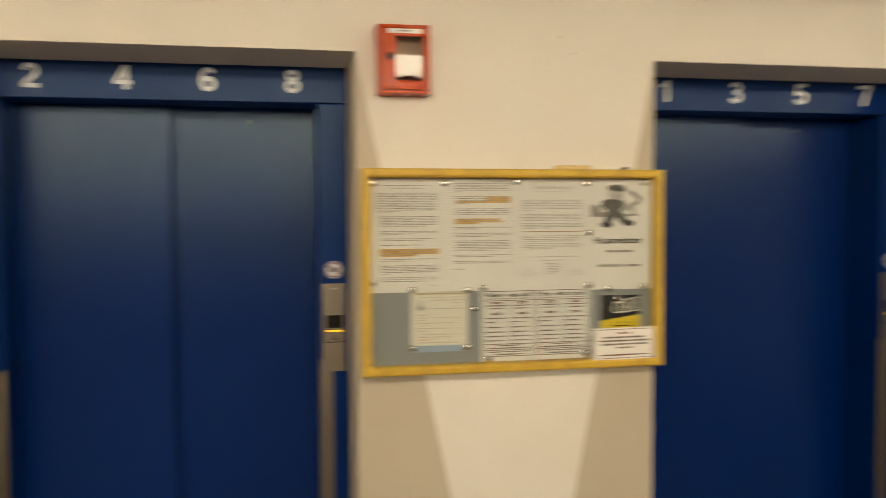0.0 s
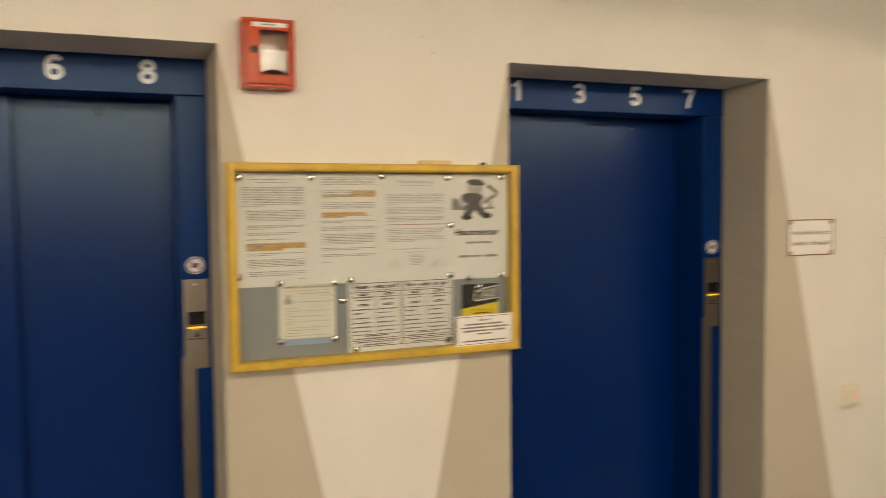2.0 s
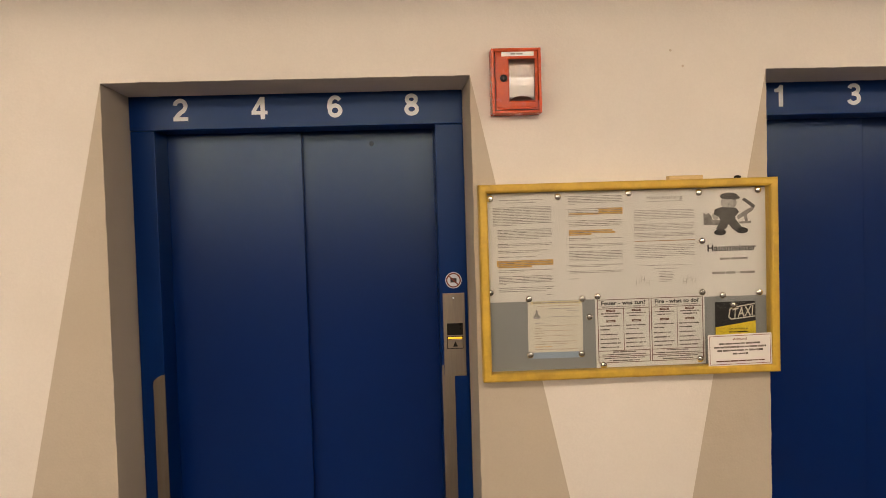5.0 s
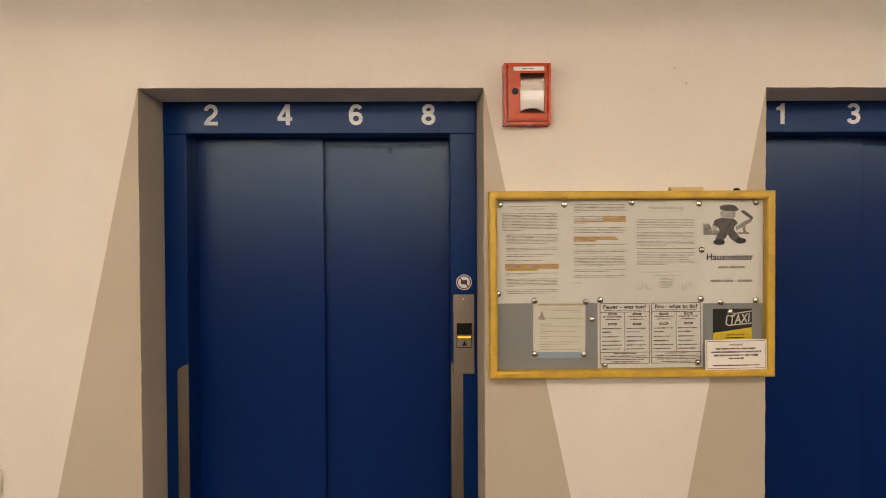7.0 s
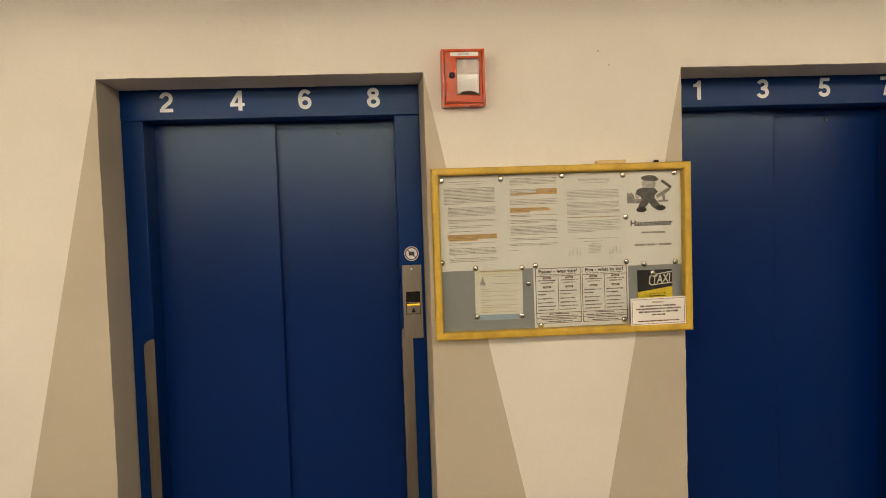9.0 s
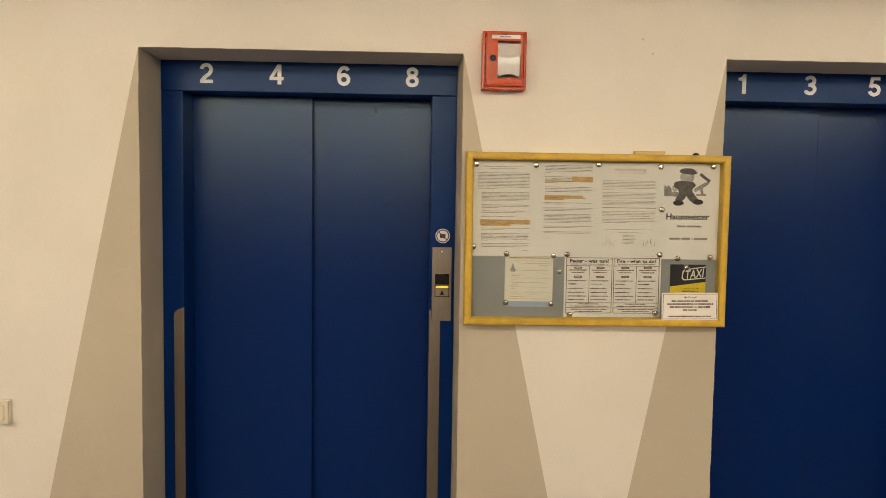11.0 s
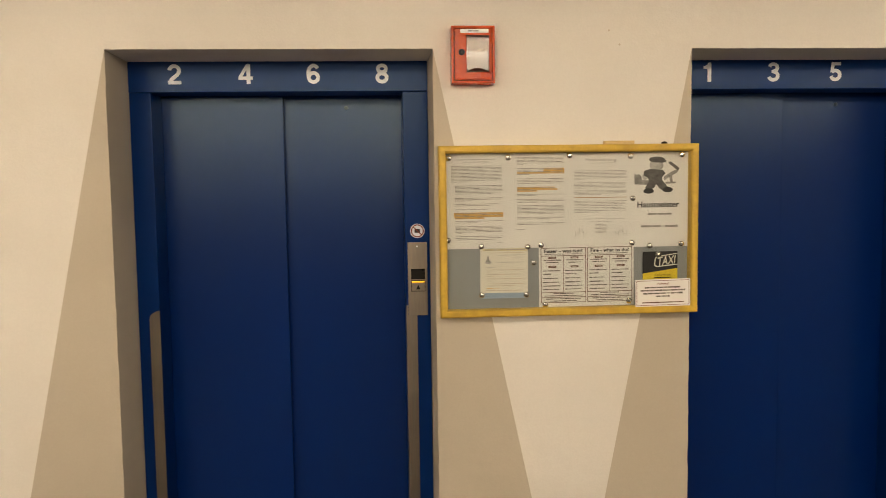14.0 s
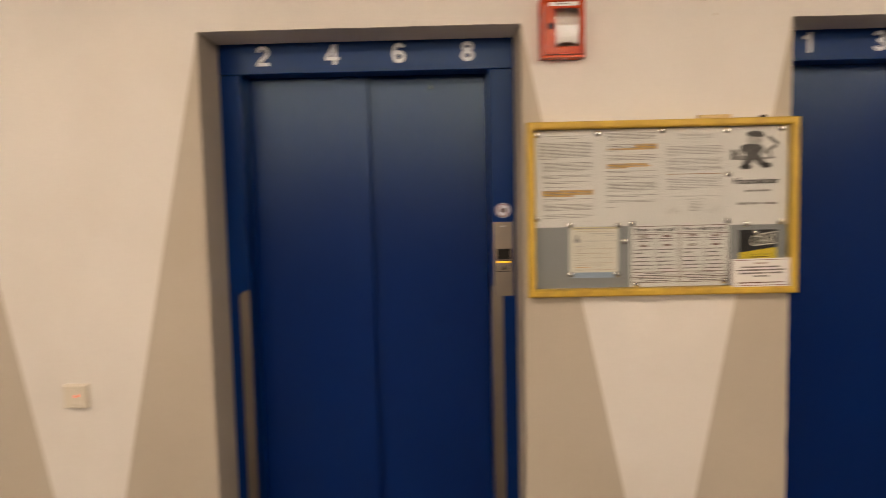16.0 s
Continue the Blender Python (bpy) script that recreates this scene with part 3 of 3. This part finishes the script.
# first letter of the house management, with one marked paragraph
s = sheet(0.890, 1.109, 1.4445, 1.7555, "white printed letter with an orange marked paragraph, held by magnets", lean=-0.2, rise=0.0055)
def blocks(s, rows, ink, seed, **k):
    """Paragraphs of print: left and right end, top and bottom, share of the last line."""
    for i, (x0, x1, zt, zb, last) in enumerate(rows):
        n = max(1, round((zt - zb) / 0.0047))
        print_block(s, "text_block", x0, x1, zt - 0.0018, n, ink, seed + i, pitch=(zt - zb) / n, last=last, **k)


print_block(s, "heading", -0.075, 0.055, 0.1415, 1, INK_GREY, 1)
print_block(s, "heading", -0.054, 0.035, 0.1340, 1, INK_GREY, 2)
part("marked_block", strokes([(-0.086, 0.0795, -0.050, -0.034), (-0.082, 0.016, -0.0555, -0.050)], -0.0009), MARKER, s, "orange marked paragraph")
blocks(s, ((-0.094, 0.0795, 0.122, 0.066, 0.4), (-0.0815, 0.0795, 0.057, 0.026, 0.8), (-0.0815, 0.0795, 0.016, 0.003, 0.35), (-0.0815, 0.066, -0.004, -0.014, 0.8),
           (-0.0815, 0.030, -0.022, -0.026, 1.0), (-0.0815, 0.0795, -0.035, -0.055, 0.6), (-0.0815, 0.0795, -0.061, -0.071, 0.45), (-0.0815, 0.0795, -0.079, -0.106, 0.15),
           (-0.0815, 0.0795, -0.112, -0.128, 0.85), (0.058, 0.072, -0.135, -0.139, 1.0)), INK_GREY, 10)

# second letter, with two marked paragraphs
s = sheet(1.0995, 1.3155, 1.4445, 1.7555, "white printed letter with two orange marked paragraphs", lean=0.15, y=BACK - 0.0022, rise=0.0055)
part("marked_block", strokes([(0.008, 0.079, 0.098, 0.112), (-0.081, 0.079, 0.093, 0.098)], -0.0009), MARKER, s, "orange marked paragraph")
part("marked_block", strokes([(-0.081, 0.048, 0.043, 0.049), (-0.081, 0.056, 0.038, 0.043), (-0.081, -0.014, 0.033, 0.038)], -0.0009), MARKER, s, "orange marked paragraph")
blocks(s, ((-0.081, 0.079, 0.149, 0.121, 0.12), (-0.081, 0.079, 0.112, 0.087, 0.25), (-0.081, 0.079, 0.078, 0.058, 0.95), (-0.081, 0.048, 0.048, 0.033, 0.5),
           (-0.081, 0.079, 0.026, 0.017, 0.4), (-0.081, 0.079, 0.009, -0.005, 0.6), (-0.081, 0.079, -0.012, -0.044, 0.75), (-0.081, 0.079, -0.052, -0.061, 0.7),
           (-0.081, 0.079, -0.070, -0.079, 0.95), (-0.085, -0.056, -0.092, -0.096, 1.0)), INK_GREY, 40)
for z in (0.147, 0.110, 0.076, 0.024, 0.007, -0.014, -0.054, -0.072):
    part("paragraph_mark", strokes([(-0.089, -0.086, z - 0.001, z + 0.001)], -0.0012), INK_GREY, s)

# house notice with pale print and two small house marks
s = sheet(1.3140, 1.5220, 1.4450, 1.7550, "pale printed house notice with underlined heading", rise=0.0055)
letters("heading", "Haus-Aushang", -0.006, 0.136, -0.0013, 0.106, 0.014, INK_PALE, s, bold=0.012)
part("heading_rule", strokes([(-0.059, 0.047, 0.1255, 0.1268)], -0.0012), INK_PALE, s)
blocks(s, ((-0.0975, 0.083, 0.102, 0.068, 0.2), (-0.0975, 0.083, 0.062, 0.040, 0.95), (-0.0975, 0.083, 0.035, 0.018, 0.5), (-0.0975, 0.083, 0.000, -0.020, 0.9),
           (-0.0975, 0.083, -0.022, -0.042, 0.5), (-0.082, 0.074, -0.060, -0.064, 1.0), (-0.042, 0.030, -0.070, -0.074, 1.0), (-0.026, 0.018, -0.079, -0.112, 0.8)), INK_PALE, 70, high=0.0019)
part("brown_rule", strokes([(-0.0975, 0.083, 0.0095, 0.0115)], -0.0012), RULE_BROWN, s, "thin brown rule")
for cx in (-0.075, 0.064):
    rows = []
    for dx, up in ((-0.014, 0.0), (0.0, 0.010), (0.014, 0.0)):
        z = -0.112 + up
        rows += [(cx + dx - 0.0055, cx + dx - 0.0043, z - 0.008, z + 0.009), (cx + dx + 0.0043, cx + dx + 0.0055, z - 0.008, z + 0.009),
                 (cx + dx - 0.0055, cx + dx + 0.0055, z - 0.0006, z + 0.0006)]
    part("house_mark", strokes(rows, -0.0012), INK_GREY, s)

# caretaker's notice with a plain grey picture
s = sheet(1.5160, 1.7160, 1.4405, 1.7545, "white caretaker notice with a grey picture and bold heading", y=BACK - 0.0022, rise=0.0055)
def pic(pts):
    return [(-0.006 + x / 1000, 0.081 + z / 1000) for x, z in pts]


for ink, y, pts in ((INK_DEEP, -0.0016, oval(27, 10, cx=-6, cz=57)), (INK_DEEP, -0.0017, oval(17, 6, cx=10, cz=52)),
                    (INK_PALE, -0.0012, oval(24, 19, cx=-7, cz=37)),
                    (INK_DEEP, -0.0014, [(-49, 19), (-31, 25), (14, 22), (24, 10), (12, -3), (13, -19), (-31, -19), (-37, -3), (-52, 4)]),
                    (INK_DEEP, -0.0015, [(-31, -12), (-4, -18), (-14, -36), (-30, -48), (-46, -39)]),
                    (INK_DEEP, -0.0013, [(-13, -18), (13, -12), (32, -36), (20, -50), (4, -41)]),
                    (INK, -0.0018, oval(18, 9, cx=-34, cz=-49)), (INK, -0.0018, oval(18, 9, cx=32, cz=-45)),
                    (INK_MID, -0.0011, [(-83, -11), (-34, -13), (-34, -28), (-83, -26)]),
                    (INK_MID, -0.0012, [(-83, 11), (-75, 4), (-68, 10), (-60, 0), (-56, -12), (-83, -12)]),
                    (INK_PALE, -0.0013, oval(9, 12, cx=-47, cz=0)),
                    (INK_DEEP, -0.0012, [(33, 45), (41, 51), (73, 27), (66, 20)]), (INK_MID, -0.0011, [(72, 27), (65, 13), (20, -13), (18, -1), (50, 18)]),
                    (INK_MID, -0.0012, [(24, -19), (59, -18), (59, -24), (24, -25)]), (INK_MID, -0.0013, [(36, 4), (46, 8), (50, -20), (42, -20)])):
    part("picture_shape", prism(pic(pts), y, -0.0004), ink, s, "plain grey picture shape")
letters("heading", "Hausmeister", -0.006, -0.0135, -0.0013, 0.146, 0.0205, INK, s, bold=0.022)
part("name_bar", strokes([(-0.042, -0.012, -0.049, -0.043), (-0.008, 0.041, -0.049, -0.043)], -0.0012), INK_GREY, s, "illegible grey print line")
part("contact_bar", strokes([(-0.066, -0.028, -0.091, -0.084), (-0.024, 0.004, -0.091, -0.084), (0.010, 0.013, -0.091, -0.084), (0.018, 0.062, -0.091, -0.084)], -0.0012),
     INK_GREY, s, "illegible grey print line")

# small cream form, with a pale blue strip below it
s = sheet(1.0005, 1.1600, 1.2750, 1.3100, "pale blue strip showing below a form", PALE_BLUE, "blue_strip", BACK - 0.0007, category="plastic sleeve", group=None)
s = sheet(1.0000, 1.1615, 1.2935, 1.4440, "small cream form with faint print and a dark mark", CREAM, y=BACK - 0.0025, lean=0.3)
part("heading_band", strokes([(-0.072, 0.078, 0.0665, 0.0745)], -0.0009), CARD_BAND, s, "pale yellow heading band")
print_block(s, "heading", -0.064, 0.070, 0.0705, 1, INK_GREY, 90, high=0.0034)
part("dark_mark", prism([(-0.064, 0.030), (-0.046, 0.030), (-0.050, 0.036), (-0.052, 0.048), (-0.056, 0.052), (-0.058, 0.040)], -0.0012, -0.0003), INK_GREY, s)
part("mark_shade", prism(oval(0.011, 0.006, cx=-0.054, cz=0.029), -0.0010, -0.0003), INK_PALE, s)
for k, (x0, x1, zt, ink) in enumerate(((-0.052, 0.070, 0.0605, INK_FAINT), (-0.022, 0.070, 0.0525, INK_PALE), (0.034, 0.070, 0.0455, INK_PALE),
                                       (-0.022, 0.070, 0.0285, INK_PALE), (-0.060, -0.032, 0.011, INK_PALE), (-0.060, 0.064, 0.003, INK_FAINT),
                                       (-0.060, -0.040, -0.004, INK_FAINT), (-0.060, 0.050, -0.012, INK_FAINT), (-0.060, -0.034, -0.019, INK_FAINT),
                                       (-0.060, 0.066, -0.027, INK_FAINT), (-0.060, -0.042, -0.034, INK_FAINT), (-0.060, 0.064, -0.044, INK_FAINT),
                                       (-0.060, 0.036, -0.051, INK_FAINT), (-0.060, -0.012, -0.059, MARKER), (-0.060, 0.066, -0.067, INK_FAINT))):
    print_block(s, "text_line", x0, x1, zt, 1, ink, 91 + k, high=0.0019)

# fire instructions in two languages
s = sheet(1.1995, 1.5260, 1.2425, 1.4490, "white fire instruction sheet with two bordered columns", y=BACK - 0.0025, lean=-0.25)
for k, (cx, title) in enumerate(((-0.0795, "Feuer - was tun?"), (0.0800, "Fire - what to do?"))):
    w, zb, zt, mid = 0.0765, -0.0890, 0.0965, cx
    rows = [(cx - w, cx + w, z - 0.0009, z + 0.0009) for z in (zb, -0.0715, -0.0545, 0.070, zt)]
    rows += [(x - 0.0010, x + 0.0010, zb, zt) for x in (cx - w, cx + w)] + [(cx - 0.0008, cx + 0.0008, -0.0545, 0.070)]
    part("column_border", strokes(rows, -0.0012), INK_BROWN, s, "thin dark brown border")
    letters("title", title, cx, 0.0865, -0.0013, 0.132, 0.0125, INK, s, bold=0.030)
    print_block(s, "subtitle", cx - 0.064, cx + 0.064, 0.0755, 1, INK_GREY, 110 + k, high=0.0024)
    for dx, z in ((-0.038, 0.0635), (0.038, 0.0635), (-0.038, 0.033), (0.038, 0.033)):
        part("red_tag", strokes([(cx + dx - 0.0135, cx + dx + 0.0135, z - 0.0032, z + 0.0032)], -0.0012), INK_BROWN, s, "dark red tag")
        part("tag_print", strokes([(cx + dx - 0.009, cx + dx + 0.009, z - 0.0008, z + 0.0008)], -0.0015), CREAM, s)
    for j, dx in enumerate((-0.038, 0.038)):
        for q, (z, wide, mid) in enumerate(((0.0555, 0.90, 1), (0.0475, 0.66, 1), (0.0195, 0.92, 0), (0.0085, 0.60 if j else 0.48, 0), (-0.006, 0.80, 0),
                                            (-0.0195, 0.74 if k else 0.86, 0), (-0.032, 0.94, 0), (-0.044, 0.84, 0))):
            x0 = cx + dx - 0.032 * (wide if mid else 1.0)
            print_block(s, "text_line", x0, x0 + 0.064 * wide, z, 1, INK_BOLD, 120 + k * 40 + j * 20 + q, high=0.0031)
    for q, (z, wide) in enumerate(((-0.0585, 0.034), (-0.0660, 0.066), (-0.0765, 0.060), (-0.0840, 0.046))):
        print_block(s, "text_line", cx - wide, cx + wide, z, 1, INK_BOLD, 210 + k * 10 + q, high=0.0029)

# taxi card
s = sheet(1.5570, 1.6785, 1.3200, 1.4235, "black and yellow taxi card held by a magnet", CARD_BLACK, "taxi_card", BACK - 0.003, category="card", group=None)
part("yellow_field", prism([(-0.0605, -0.0515), (0.0605, -0.0515), (0.0605, -0.006), (-0.0605, -0.023)], -0.0012, -0.0005), CARD_YELLOW, s)
letters("word", "TAXI", 0.024, 0.021, -0.0016, 0.064, 0.029, CREAM, s, bold=0.012, slant=0.30, turn=7)
part("sign_outline", prism([(-0.022, 0.006), (-0.014, -0.002), (0.0600, 0.0055), (0.0600, 0.0085), (-0.012, 0.0015), (-0.018, 0.008), (-0.0150, 0.028), (-0.006, 0.033),
                            (0.0600, 0.043), (0.0600, 0.046), (-0.008, 0.036), (-0.0185, 0.030)], -0.0011, -0.0005), CREAM, s, "pale sign outline")
print_block(s, "text_line", -0.020, 0.036, -0.029, 1, INK, 230, high=0.003)
print_block(s, "text_line", -0.020, 0.036, -0.038, 1, INK, 231, high=0.003)

# warning card standing on the lower frame bar, before the glass
s = sheet(1.5225, 1.7120, 1.2395, 1.3320, "white laminated warning card with thin red border", CARD, "warning_card", 2.2095, lean=-0.7, category="card", group=None)
rows = [(-0.0900, 0.0900, z - 0.0007, z + 0.0007) for z in (-0.0415, 0.0415)] + [(x - 0.0007, x + 0.0007, -0.0415, 0.0415) for x in (-0.0900, 0.0900)]
part("border", strokes(rows, -0.0012), INK_RED, s)
letters("heading", "Achtung!", 0.0, 0.0305, -0.0013, 0.042, 0.0095, INK_RED, s, bold=0.02)
for k, (w, z) in enumerate(((0.062, 0.0185), (0.077, 0.0085), (0.068, -0.0015), (0.023, -0.0115))):
    print_block(s, "text_line", -w, w, z, 1, INK_BOLD, 240 + k, high=0.0046)
print_block(s, "text_line", -0.072, 0.072, -0.0325, 1, INK_BROWN, 250, high=0.0034)

# magnets
magnet = thing("magnet", "small round shiny metal magnet", "magnet", pose(0.898, BACK - 0.0036, 1.747), "magnets in the notice case")
part("cap", dome(0.0106, 0.0085), CHROME, magnet, smooth=True)
for mx, mz in ((1.096, 1.747), (1.304, 1.752), (1.512, 1.748), (1.689, 1.751), (0.892, 1.474), (1.004, 1.452), (1.161, 1.448), (1.206, 1.453), (1.518, 1.455),
               (1.579, 1.444), (1.689, 1.449), (1.520, 1.606), (1.181, 1.394), (1.004, 1.288), (1.156, 1.286), (1.220, 1.250), (1.508, 1.258), (1.610, 1.413)):
    copy_thing(magnet, pose(mx, BACK - 0.0042, mz))


# ---- red key box ----
def key_box():
    ob = thing("emergency_key_box", "red metal emergency box with a small window and lock", "emergency box", pose(0.9785, WALL, 1.9785 + 0.0085))
    w, h, d = 0.0705, 0.183, 0.060
    bm = boxed(-w, w, -0.004, -0.001, 0.0, h)
    for x0, x1, z0, z1 in ((-w, -w + 0.008, 0, h), (w - 0.008, w, 0, h), (-w + 0.008, w - 0.008, 0, 0.008), (-w + 0.008, w - 0.008, h - 0.008, h)):
        box(bm, x0, x1, -d, -0.003, z0, z1, bevel=0.0015)
    part("body", bm, RED, ob)
    wx0, wx1, wz0, wz1, y0, y1 = -0.022, 0.052, 0.034, 0.152, -d - 0.001, -d + 0.004
    bm = bmesh.new()
    for x0, x1, z0, z1 in ((-w + 0.0105, wx0, 0.0105, h - 0.0105), (wx1, w - 0.0105, 0.0105, h - 0.0105), (wx0, wx1, 0.0105, wz0), (wx0, wx1, wz1, h - 0.0105)):
        box(bm, x0, x1, y0, y1, z0, z1)
    door = part("door", bm, RED, ob)
    rim = bmesh.new()
    for x0, x1, z0, z1 in ((wx0 - 0.003, wx0, wz0 - 0.003, wz1 + 0.003), (wx1, wx1 + 0.003, wz0 - 0.003, wz1 + 0.003), (wx0, wx1, wz0 - 0.003, wz0), (wx0, wx1, wz1, wz1 + 0.003)):
        box(rim, x0, x1, y0 - 0.002, y0 + 0.002, z0, z1, bevel=0.0008)
    part("window_rim", rim, RED, door)
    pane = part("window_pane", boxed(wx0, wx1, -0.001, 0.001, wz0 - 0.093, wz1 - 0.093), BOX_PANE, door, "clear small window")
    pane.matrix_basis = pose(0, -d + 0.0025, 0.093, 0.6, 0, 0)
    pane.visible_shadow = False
    part("label", boxed(-0.042, 0.050, y0 - 0.0014, y0, 0.1595, 0.1715), CARD, door, "white label strip")
    part("print_bar", strokes([(-0.016, -0.002, 0.1635, 0.1675), (0.000, 0.018, 0.1635, 0.1675)], y0 - 0.0024), INK_GREY, door)
    lock = part("lock", lathe([(0.0095, 0.0), (0.0105, 0.002), (0.0100, 0.005), (0.0075, 0.006)], 24), BLACK, door, "dark round lock", smooth=True)
    lock.matrix_basis = pose(-0.0375, y0, 0.098, 90, 0, 0)
    part("keyhole", boxed(-0.0390, -0.0360, y0 - 0.0068, y0 - 0.0055, 0.0935, 0.1025), EDGE, lock).matrix_parent_inverse = pose(-0.0375, y0, 0.098, 90, 0, 0).inverted()
    lip = bmesh.new()
    for x0, x1, z0, z1 in ((-w + 0.012, w - 0.012, 0.014, 0.0165), (-w + 0.012, w - 0.012, h - 0.0095, h - 0.0080)):
        box(lip, x0, x1, y0 - 0.0022, y0, z0, z1, bevel=0.0009)
    for x0, x1 in ((-w + 0.012, -w + 0.0145), (w - 0.0145, w - 0.012)):
        box(lip, x0, x1, y0 - 0.0022, y0, 0.0165, h - 0.0095, bevel=0.0009)
    part("door_lip", lip, RED, door)
    part("lining", boxed(-w + 0.009, w - 0.009, -0.007, -0.005, 0.009, h - 0.009), CAVITY, ob, "dull inside of the box")
    low = [(wx1 - 0.002 - (wx1 - wx0 - 0.004) * i / 12, 0.040 + 0.010 * math.sin(math.pi * i / 12)) for i in range(13)]
    part("paper_slip", prism([(wx0 + 0.001, 0.102), (wx1 - 0.001, 0.102)] + low, -d + 0.010, -d + 0.012), CARD, ob, "white paper slip behind the window")
    return ob


key_box()


# ---- light switches ----
def light_switch(m):
    ob = thing("light_switch", "ivory rocker light switch with glowing red dot", "light switch", m, "light switches of the lobby")
    part("surface_box", boxed(-0.041, 0.041, -0.016, 0.0, -0.041, 0.041, bevel=0.004, seg=3), IVORY, ob)
    part("frame", boxed(-0.038, 0.038, -0.024, -0.014, -0.038, 0.038, bevel=0.003, seg=3), IVORY, ob)
    rocker = bmesh.new()
    box(rocker, -0.026, 0.026, -0.031, -0.020, -0.026, 0.026, bevel=0.003)
    for v in rocker.verts:
        if v.co.y < -0.028:
            v.co.y += 0.004 * (v.co.z + 0.026) / 0.052
    rk = part("rocker", rocker, IVORY, ob)
    part("red_dot", dome(0.0050, 0.002, 16, 3), LIT_RED, rk, "glowing red dot", smooth=True).location = (0.008, -0.0288, 0.004)
    return ob


first_switch = light_switch(pose(-0.668, WALL, 0.908))
copy_thing(first_switch, pose(3.180, WALL, 0.921))


# ---- fire sign and wall panel ----
def wall_sign():
    ob = thing("wall_sign", "white wall plate with brown border and two printed lines", "sign", pose(2.975, WALL, 1.534))
    w, h = 0.1115, 0.0670
    part("plate", boxed(-w, w, -0.004, 0.0, -h, h, bevel=0.001), CARD, ob)
    rim = bmesh.new()
    for x0, x1, z0, z1 in ((-w, w, h - 0.004, h), (-w, w, -h, -h + 0.004), (-w, -w + 0.004, -h + 0.004, h - 0.004), (w - 0.004, w, -h + 0.004, h - 0.004)):
        box(rim, x0, x1, -0.0055, -0.003, z0, z1)
    part("border", rim, BROWN, ob, "brown printed border")
    for x in (-1, 1):
        for z in (-1, 1):
            part("screw", dome(0.0075, 0.004, 16, 4), BRASS, ob, "brass screw", smooth=True).location = (x * (w - 0.011), -0.004, z * (h - 0.011))
    letters("line", "Im Brandfall Aufzug nicht", 0, 0.0165, -0.0048, 0.188, 0.0190, INK_BROWN, ob, bold=0.012)
    letters("line", "benutzen - Stromausfall", 0, -0.0205, -0.0048, 0.180, 0.0165, INK_BROWN, ob, bold=0.012)
    return ob


wall_sign()
panel = thing("wall_panel", "shallow white wall panel with dark brown edges", "wall panel", pose(3.533, WALL, 1.452))
part("panel_core", boxed(-0.150, 0.150, -0.021, 0.0, 0.0, 0.216, bevel=0.001), EDGE, panel, "dark brown edge")
part("panel_front", boxed(-0.149, 0.149, -0.024, -0.0205, 0.001, 0.215, bevel=0.001), CARD, panel, "white front")

# two small old fixing holes left in the plaster
hole = thing("wall_plug", "small grey plug in the white wall plaster", "wall plug", pose(1.441, WALL, 2.166), "old wall plugs")
part("plug", dome(0.0036, 0.0012, 12, 3), PLUG, hole, smooth=True)
copy_thing(hole, pose(1.477, WALL, 2.120))
